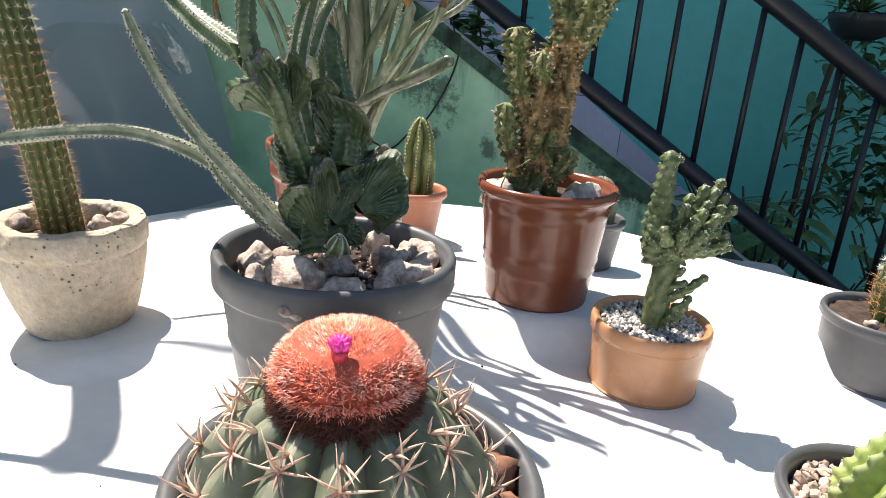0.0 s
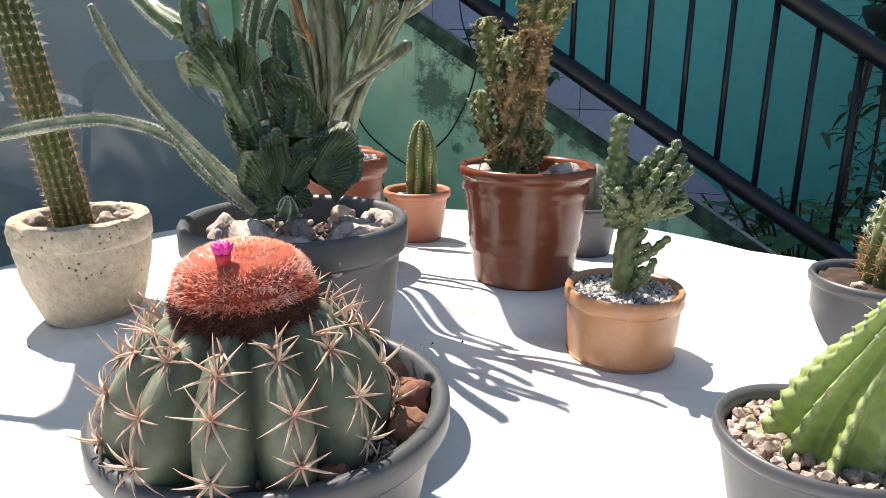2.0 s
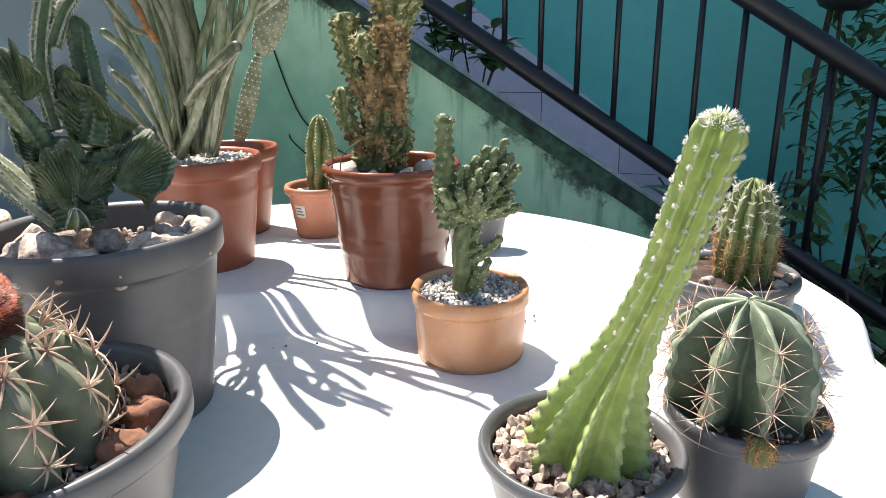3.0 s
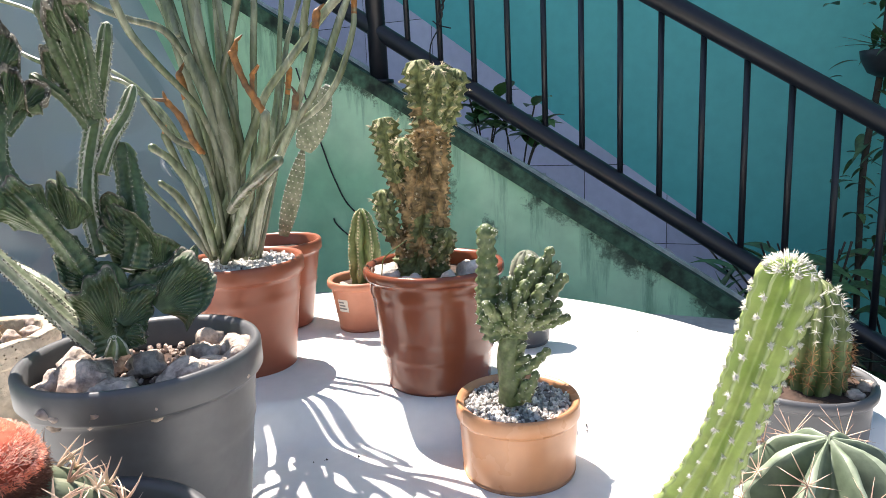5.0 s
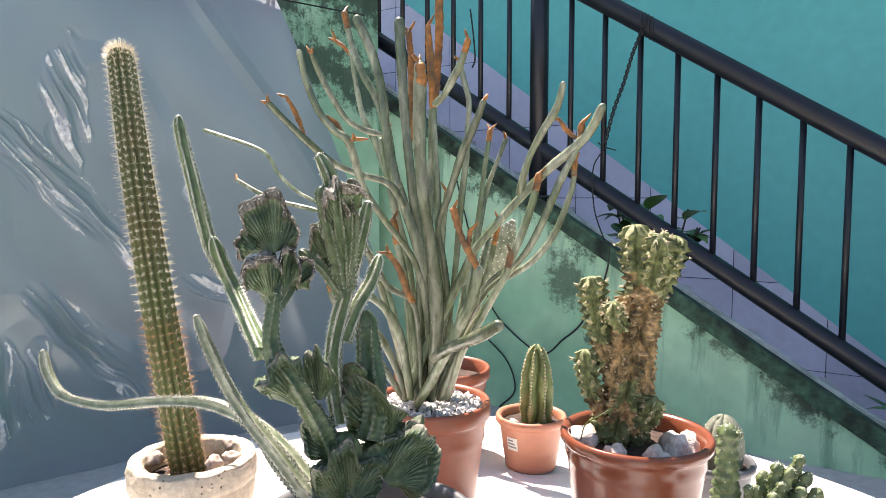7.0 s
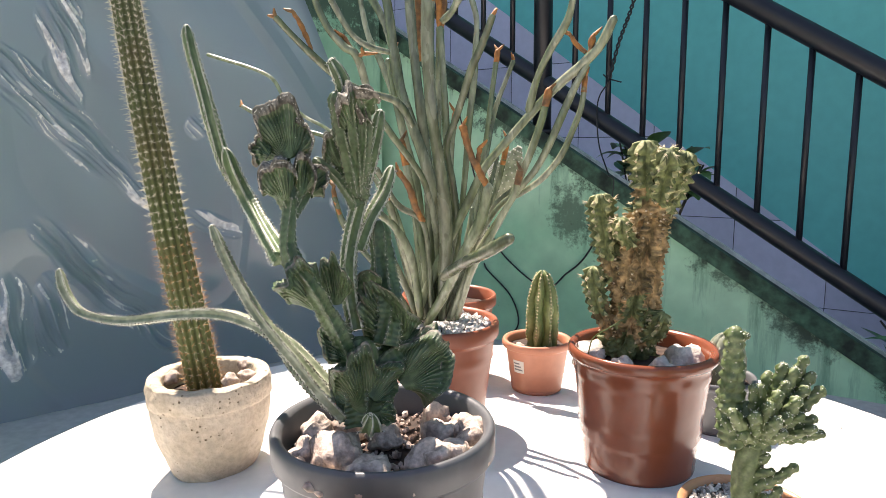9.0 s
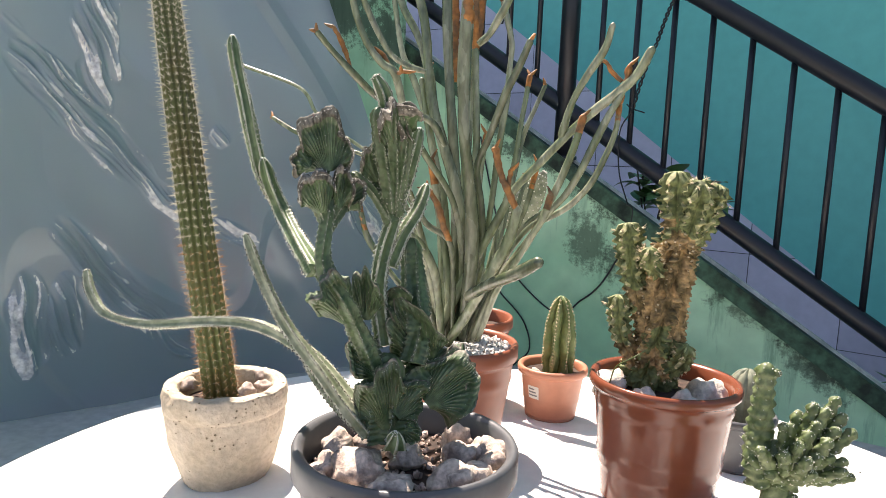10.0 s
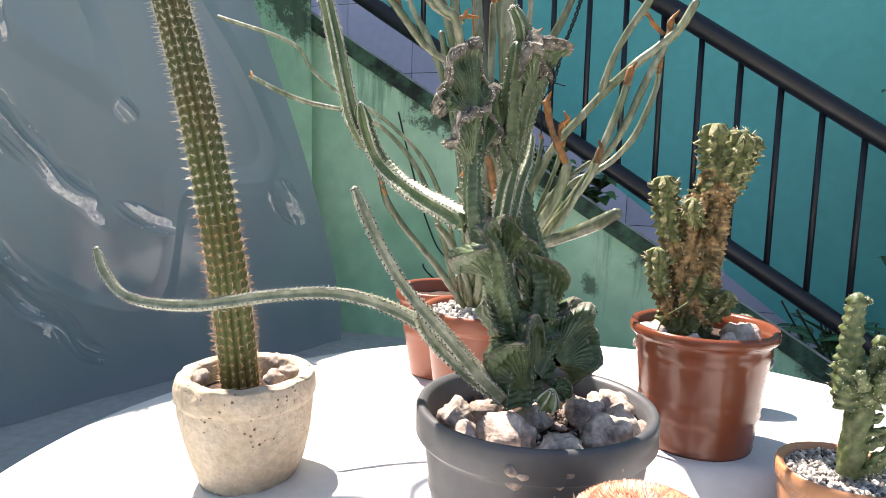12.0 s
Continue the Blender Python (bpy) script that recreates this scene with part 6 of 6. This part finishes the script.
for iv in range(NV + 1):
    z = 0.002 + 1.248 * iv / NV
    right = 3.13 - 0.36 * max(z - 0.1, 0) ** 1.35
    left = 1.915 - 0.14 * max(z - 0.1, 0) + 0.012 * noise.noise((z * 4, 0, 3))
    for iu in range(NU + 1):
        s = left + (right - left) * iu / NU
        p = LEFT + DIR * s + Vector((0, 0, z))
        fold = 0.022 * noise.noise((s * 2.2 + z * 1.1, z * 1.0, 4)) + 0.012 * noise.noise((s * 7 + z * 2.5, z * 1.6 - s * 2, 9))
        k, turn_ = 0.0, 0.8
        for s0, z0, rs, rz, lean, way_ in PATCHES:
            dz = z - z0 - lean * (s - s0)
            e = 1.40 - ((s - s0) / rs) ** 2 - (dz / rz) ** 2 + 1.1 * noise.noise((s * 9 + z * 6, z * 13, 31))
            if e > k:
                k, turn_ = e, way_
        k = min(max(k * 0.9, 0.0), 1.0)
        ca, sa = math.cos(turn_), math.sin(turn_)
        bend = 0.03 * noise.noise((s * 8, z * 8, 21))
        along, across = s * ca - z * sa, s * sa + z * ca + bend
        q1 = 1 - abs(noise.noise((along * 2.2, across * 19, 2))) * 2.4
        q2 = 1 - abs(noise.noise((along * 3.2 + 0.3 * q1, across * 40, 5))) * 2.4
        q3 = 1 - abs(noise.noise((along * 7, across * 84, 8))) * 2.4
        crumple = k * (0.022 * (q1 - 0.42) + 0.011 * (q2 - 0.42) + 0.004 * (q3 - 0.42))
        # ridges of the crumpled places that get the painted highlight colour
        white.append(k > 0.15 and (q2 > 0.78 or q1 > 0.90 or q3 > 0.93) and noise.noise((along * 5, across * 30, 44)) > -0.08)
        crumple += 0.006 * max(1 - abs(noise.noise((s * 2.4 + z * 1.7, z * 1.2 - s, 14))) * 9, 0)
        V.append(p + OUT * (0.058 + fold + crumple + 0.012 * math.sin(s * 7.5) * z))
for iv in range(NV):
    for iu in range(NU):
        a = iv * (NU + 1) + iu
        Fc.append((a, a + 1, a + NU + 2, a + NU + 1))
film_ = wpart("film", V, Fc, [M_SHEET, M_CREASE_GLINT], sheet, "", True, [1 if white[f[0]] and white[f[2]] else 0 for f in Fc])
line_ = [LEFT + DIR * s + OUT * 0.05 + Vector((0, 0, 1.262)) for s in (0.0, 0.8, 1.6, 2.4, 3.0)]
v, f = tube(line_, 0.0025, 6)
wpart("cord", v, f, M_CORD, sheet, "thin cord along the sheet's upper edge")
for s in (2.05, 2.33, 2.68):
    b = bmesh.new()
    box(b, (-0.006, -0.012, -0.05), (0.006, -0.003, 0.025))
    box(b, (-0.006, 0.003, -0.05), (0.006, 0.012, 0.025))
    box(b, (-0.004, -0.003, -0.02), (0.004, 0.003, -0.005))
    bmesh.ops.bevel(b, geom=b.edges[:], offset=0.001, segments=1, affect="EDGES")
    o = part("peg", b, M_PEG, sheet, "brown wooden clothes peg")
    o.matrix_local = Matrix.Translation(LEFT + DIR * s + OUT * 0.062 + Vector((0, 0, 1.245)) - sheet.location) @ pose(0, 0, 0, 0, 14, -33)

# ---- wires ----
def wire(name, points, r, label, k=8):
    v, f = tube(smooth_line(points, k), r, 6)
    return tagged(mesh_part(name, v, f, M_CORD), label, "wire")


wire("wall_cable", [(-0.50, 2.150, 0.75), (-0.475, 2.148, 0.652), (-0.433, 2.138, 0.505), (-0.392, 2.128, 0.384), (-0.338, 2.115, 0.291), (-0.20, 2.078, 0.20), (-0.126, 2.063, 0.253), (-0.075, 2.050, 0.302), (-0.03, 2.039, 0.381), (0.002, 2.032, 0.466), (0.011, 2.029, 0.542), (-0.007, 2.03, 0.56)], 0.0028, "thin black cable looping over the green wall")
wire("wall_cable", [(-0.41, 2.132, 0.26), (-0.396, 2.129, 0.235), (-0.313, 2.109, 0.158), (-0.286, 2.102, 0.067), (-0.34, 2.115, 0.002)], 0.0028, "thin black cable hanging down the green wall")
# twisted wire tied to the top rail
tw, tw2 = [], []
base = smooth_line([(0.091, 2.035, 1.165), (0.064, 2.040, 1.10), (0.040, 2.05, 1.02), (0.011, 2.053, 0.936), (-0.015, 2.060, 0.83)], 14)
for i, p in enumerate(base):
    a = i * 1.1
    tw.append(p + Vector((math.cos(a), math.sin(a), 0)) * 0.004)
    tw2.append(p - Vector((math.cos(a), math.sin(a), 0)) * 0.004)
knot = thing("tied_wire", 0.091, 2.035, 1.165, "twisted black wire tied round the top rail", "wire")
for q in (tw, tw2):
    v, f = tube(q, 0.0028, 6)
    wpart("strand", v, f, M_CORD, knot)
v, f = tube(smooth_line([(-0.015, 2.06, 0.83), (-0.045, 2.066, 0.772), (-0.039, 2.062, 0.654), (-0.007, 2.052, 0.56)], 8), 0.0022, 6)
wpart("tail", v, f, M_CORD, knot)
coil = []
for i in range(60):
    a = i * 0.42
    x = 0.080 + 0.0007 * i
    coil.append(Vector((x, rail_y(x) + 0.031 * math.cos(a), high_z(x) + 0.031 * math.sin(a))))
v, f = tube(coil, 0.0032, 6)
wpart("coil", v, f, M_CORD, knot)
for a, b in (((-0.017, 2.06, 0.838), (0.022, 2.05, 0.826)), ((-0.016, 2.06, 0.836), (-0.03, 2.05, 0.85))):
    v, f = tube([Vector(a), Vector(b)], 0.002, 5)
    wpart("loose_end", v, f, M_CORD, knot)
wire("tied_wire_loop", [(-0.46, rail_y(-0.46) - 0.03, high_z(-0.46) - 0.25), (-0.452, rail_y(-0.45) - 0.02, high_z(-0.45) - 0.32), (-0.447, rail_y(-0.45) - 0.015, high_z(-0.45) - 0.40), (-0.455, rail_y(-0.45) - 0.02, high_z(-0.45) - 0.43)], 0.003, "short black wire knotted round a baluster")

# post collar
v, f = tube([Vector((-0.225, rail_y(-0.225), stair_z(-0.225))), Vector((-0.225, rail_y(-0.225), stair_z(-0.225) + 0.012))], 0.045, 20)
mesh_part("foot_plate", v, f, M_BLACK, rail)

# ---- leafy plants on the stairs and in the bed ----
M_LEAF = mat("dark_leaf", (0.048, 0.115, 0.042), 0.4, 0.3, 60, 0.2, second=(0.09, 0.17, 0.055), blotch=20, amount=0.8)
M_LEAF_LT = mat("yellow_green_leaf", (0.10, 0.17, 0.03), 0.4, 0.3, 60, 0.2, second=(0.26, 0.20, 0.06), blotch=14, amount=0.8)
M_SHRUB = mat("shrub_leaf", (0.095, 0.21, 0.06), 0.4, 0.3, 60, 0.2, second=(0.13, 0.23, 0.08), blotch=20, amount=0.8)
M_TWIG = mat("brown_twig", (0.06, 0.045, 0.03), 0.8, 0.3, 60, 0.3)
M_DARKPOT = mat("dark_planter", (0.03, 0.032, 0.035), 0.5, 0.2, 40, 0.1)


def leaf(V, Fc, root, d, up, length, width, droop=0.3, fold=0.25):
    d = d.normalized()
    side = d.cross(up).normalized()
    nrm = side.cross(d)
    k = len(V)
    n = 7
    for i in range(n + 1):
        f = i / n
        w = width * math.sin(math.pi * min(0.04 + 0.96 * f, 0.99)) ** 0.8 * (1.15 - 0.5 * f)
        c = root + d * (length * f) - Vector((0, 0, 1)) * (droop * length * f * f)
        V.append(c + side * w + nrm * (fold * w))
        V.append(c)
        V.append(c - side * w + nrm * (fold * w))
    for i in range(n):
        a = k + 3 * i
        Fc.append((a, a + 1, a + 4, a + 3))
        Fc.append((a + 1, a + 2, a + 5, a + 4))


def leafy(name, x, y, z, label, category, stems, height, leaf_len, leaf_w, per_stem, material, seed, spread=0.5, first=0.3):
    t = thing(name, x, y, z, label, category)
    rng = random.Random(seed)
    V, Fc, SV, SF = [], [], [], []
    for s in range(stems):
        a = rng.uniform(0, 6.283)
        lean = Vector((math.cos(a), math.sin(a), 0)) * rng.uniform(0.1, spread) * height
        h = height * rng.uniform(0.6, 1.05)
        pts = smooth_line([(x, y, z - 0.005), tuple(Vector((x, y, z + h * 0.5)) + lean * 0.35), tuple(Vector((x, y, z + h)) + lean)], 6)
        if leaf_w < leaf_len * 0.6:
            tv, tf = tube(pts, 0.004, 6)
            merge(SV, SF, tv, tf)
        for i in range(per_stem):
            f = first + (1 - first) * (i + rng.random()) / per_stem
            p = pts[min(int(f * (len(pts) - 1)), len(pts) - 1)]
            b = i * 2.4 + rng.uniform(-0.5, 0.5)
            d = Vector((math.cos(b), math.sin(b), rng.uniform(0.1, 0.9)))
            leaf(V, Fc, p, d, Vector((0, 0, 1)), leaf_len * rng.uniform(0.6, 1.2), leaf_w * rng.uniform(0.7, 1.1), rng.uniform(0.1, 0.6))
    wpart("foliage", V, Fc, material, t)
    if SV:
        wpart("twig", SV, SF, M_TWIG, t)
    return t


def bladed(name, x, y, z, label, count, length, width, material, seed, lift=0.9):
    t = thing(name, x, y, z, label, "plant")
    rng = random.Random(seed)
    V, Fc = [], []
    for i in range(count):
        a = rng.uniform(0, 6.283)
        leaf(V, Fc, Vector((x, y, z)), Vector((math.cos(a), math.sin(a), rng.uniform(0.3, 1.6) * lift)), Vector((0, 0, 1)), length * rng.uniform(0.6, 1.1), width, rng.uniform(0.0, 0.5))
    wpart("foliage", V, Fc, material, t)
    return t


leafy("stair_shrub", 0.02, 3.0, stair_z(0.02) - 0.33, "small leafy shrub growing on the stairs", "shrub", 4, 0.62, 0.15, 0.050, 7, M_SHRUB, 31, 0.30, 0.66)
leafy("stair_shrub", 0.16, 3.05, stair_z(0.16) - 0.33, "small leafy shrub growing on the stairs", "shrub", 4, 0.72, 0.15, 0.050, 7, M_SHRUB, 32, 0.28, 0.68)
for i, (x, y, zz) in enumerate(((0.86, 2.7, 0.02), (1.02, 2.9, -0.02), (1.15, 2.75, -0.08))):
    bladed("spiky_plant", x, y, stair_z(x) - 0.34, "dark spiky plant with narrow blades on the stairs", 30, 0.62, 0.013, M_LEAF, 40 + i)
for i, (x, y) in enumerate(((1.28, 2.75), (1.42, 2.9), (1.22, 2.45))):
    leafy("croton_plant", x, y, stair_z(x) - 0.34, "broad-leaved plant with yellow-green veins on the stairs", "plant", 7, 0.72, 0.20, 0.05, 6, M_LEAF_LT if i == 1 else M_LEAF, 50 + i, 0.6)
for i, (x, y, z, h) in enumerate(((1.12, 1.55, -0.56, 0.5), (1.28, 1.80, -0.56, 0.5), (1.35, 1.42, -0.56, 0.42), (1.55, 1.75, -0.56, 0.5), (1.62, 2.2, -0.56, 0.55), (1.85, 1.9, -0.56, 0.6), (1.18, 1.25, -0.56, 0.38), (1.45, 2.35, -0.56, 0.5), (1.9, 2.5, -0.56, 0.7), (1.5, 1.15, -0.56, 0.35))):
    leafy("bed_plant", x, y, z, "dark leafy plant in the shaded bed", "plant", 7, h, 0.10, 0.03, 8, M_LEAF if i % 3 else M_LEAF_LT, 70 + i, 0.7, 0.2)
# vine and hanging planter by the far end of the teal wall
vine = thing("climbing_vine", 1.55, 2.85, -0.56, "dark climbing vine with trailing leaves beside the teal wall", "vine")
rng = random.Random(90)
V, Fc, SV, SF = [], [], [], []
for i in range(2):
    x, y = 1.53 + 0.05 * i, 2.85 - 0.02 * i
    pts = smooth_line([(x, y, -0.56), (x + rng.uniform(-0.03, 0.03), y, -0.1), (x + rng.uniform(-0.03, 0.03), y, 0.3), (x + rng.uniform(-0.04, 0.04), y, 0.7), (x + 0.03, y, 1.3)], 6)
    tv, tf = tube(pts, 0.007 if i else 0.012, 6)
    merge(SV, SF, tv, tf)
for i in range(900):
    p = Vector((1.84 + rng.gauss(0, 0.16), 2.9 + rng.uniform(-0.12, 0.1), rng.uniform(-0.1, 1.5)))
    a = rng.uniform(0, 6.283)
    leaf(V, Fc, p, Vector((math.cos(a), math.sin(a), rng.uniform(-0.6, 0.5))), Vector((0, 0, 1)), rng.uniform(0.05, 0.11), rng.uniform(0.012, 0.026), 0.4)
for i in range(24):
    p = Vector((1.53 + rng.gauss(0, 0.05), 2.83, rng.uniform(-0.3, 0.6)))
    a = rng.uniform(0, 6.283)
    leaf(V, Fc, p, Vector((math.cos(a), math.sin(a), rng.uniform(-0.6, 0.5))), Vector((0, 0, 1)), 0.06, 0.013, 0.4)
wpart("foliage", V, Fc, M_LEAF, vine)
wpart("twig", SV, SF, M_TWIG, vine)
hang = thing("hanging_planter", 1.56, 2.78, 0.63, "dark grey hanging planter with trailing blades", "planter")
part("bowl", lathe([(0.05, 0.0), (0.09, 0.02), (0.115, 0.07), (0.12, 0.1), (0.11, 0.1), (0.10, 0.07)], 28), M_DARKPOT, hang)
v, f = tube([Vector((0, 0.0, 0.1)), Vector((0, 0.05, 0.5)), Vector((0, 0.10, 0.9))], 0.004, 6)
mesh_part("hanger", v, f, M_CORD, hang)
bladed("trailing_plant", 1.56, 2.78, 0.72, "pale trailing bladed plant in the hanging planter", 22, 0.22, 0.010, M_LEAF, 95, 0.5)

# ---- sticker on the small pot, bits on the table ----
M_PAPER = mat("white_paper", (0.7, 0.68, 0.62), 0.7, 0.05, 60, 0)
M_INK = mat("grey_print", (0.18, 0.18, 0.18), 0.7, 0.05, 60, 0)
stk = thing("sticker", -0.060, 1.23, top_z(-0.060, 1.183), "small white price sticker on the terracotta pot", "sticker")
def curved(r0, r1, a0, a1, z0, z1, off):
    V, Fc = [], []
    for i in range(9):
        a = a0 + (a1 - a0) * i / 8
        for z, r in ((z0, r0), (z1, r1)):
            V.append((math.cos(a) * (r + off), math.sin(a) * (r + off), z))
    for i in range(8):
        Fc.append((2 * i, 2 * i + 2, 2 * i + 3, 2 * i + 1))
    return V, Fc
def pot_r(z):
    return 0.047 + (0.059 - 0.047) * z / 0.084
A0, A1 = radians(232), radians(256)
mesh_part("paper", *curved(pot_r(0.042), pot_r(0.066), A0, A1, 0.042, 0.066, 0.0012), M_PAPER, stk)
for i in range(3):
    z = 0.047 + 0.006 * i
    mesh_part("bar", *curved(pot_r(z), pot_r(z + 0.003), A0 + 0.04, A1 - 0.05 * (i + 1), z, z + 0.003, 0.0018), M_INK, stk)
M_DEBRIS = mat("dark_crumb", (0.06, 0.05, 0.04), 0.9, 0.3, 60, 0.2)
rng = random.Random(77)
V, Fc = [], []
for cx_, cy_, cnt, sp in ((0.337, 0.80, 4, 0.012), (0.0, 0.80, 5, 0.06), (-0.02, 0.70, 4, 0.05), (-0.3, 0.6, 3, 0.1), (0.2, 1.25, 3, 0.05), (0.4, 1.2, 4, 0.1)):
    for i in range(cnt):
        x, y = cx_ + rng.gauss(0, sp), cy_ + rng.gauss(0, sp)
        blob(V, Fc, Vector((x, y, top_z(x, y) + 0.0008)), rng.uniform(0.0008, 0.002))
tagged(mesh_part("table_crumb", V, Fc, M_DEBRIS), "dark crumbs of soil scattered on the table", "crumbs", kind="stuff")
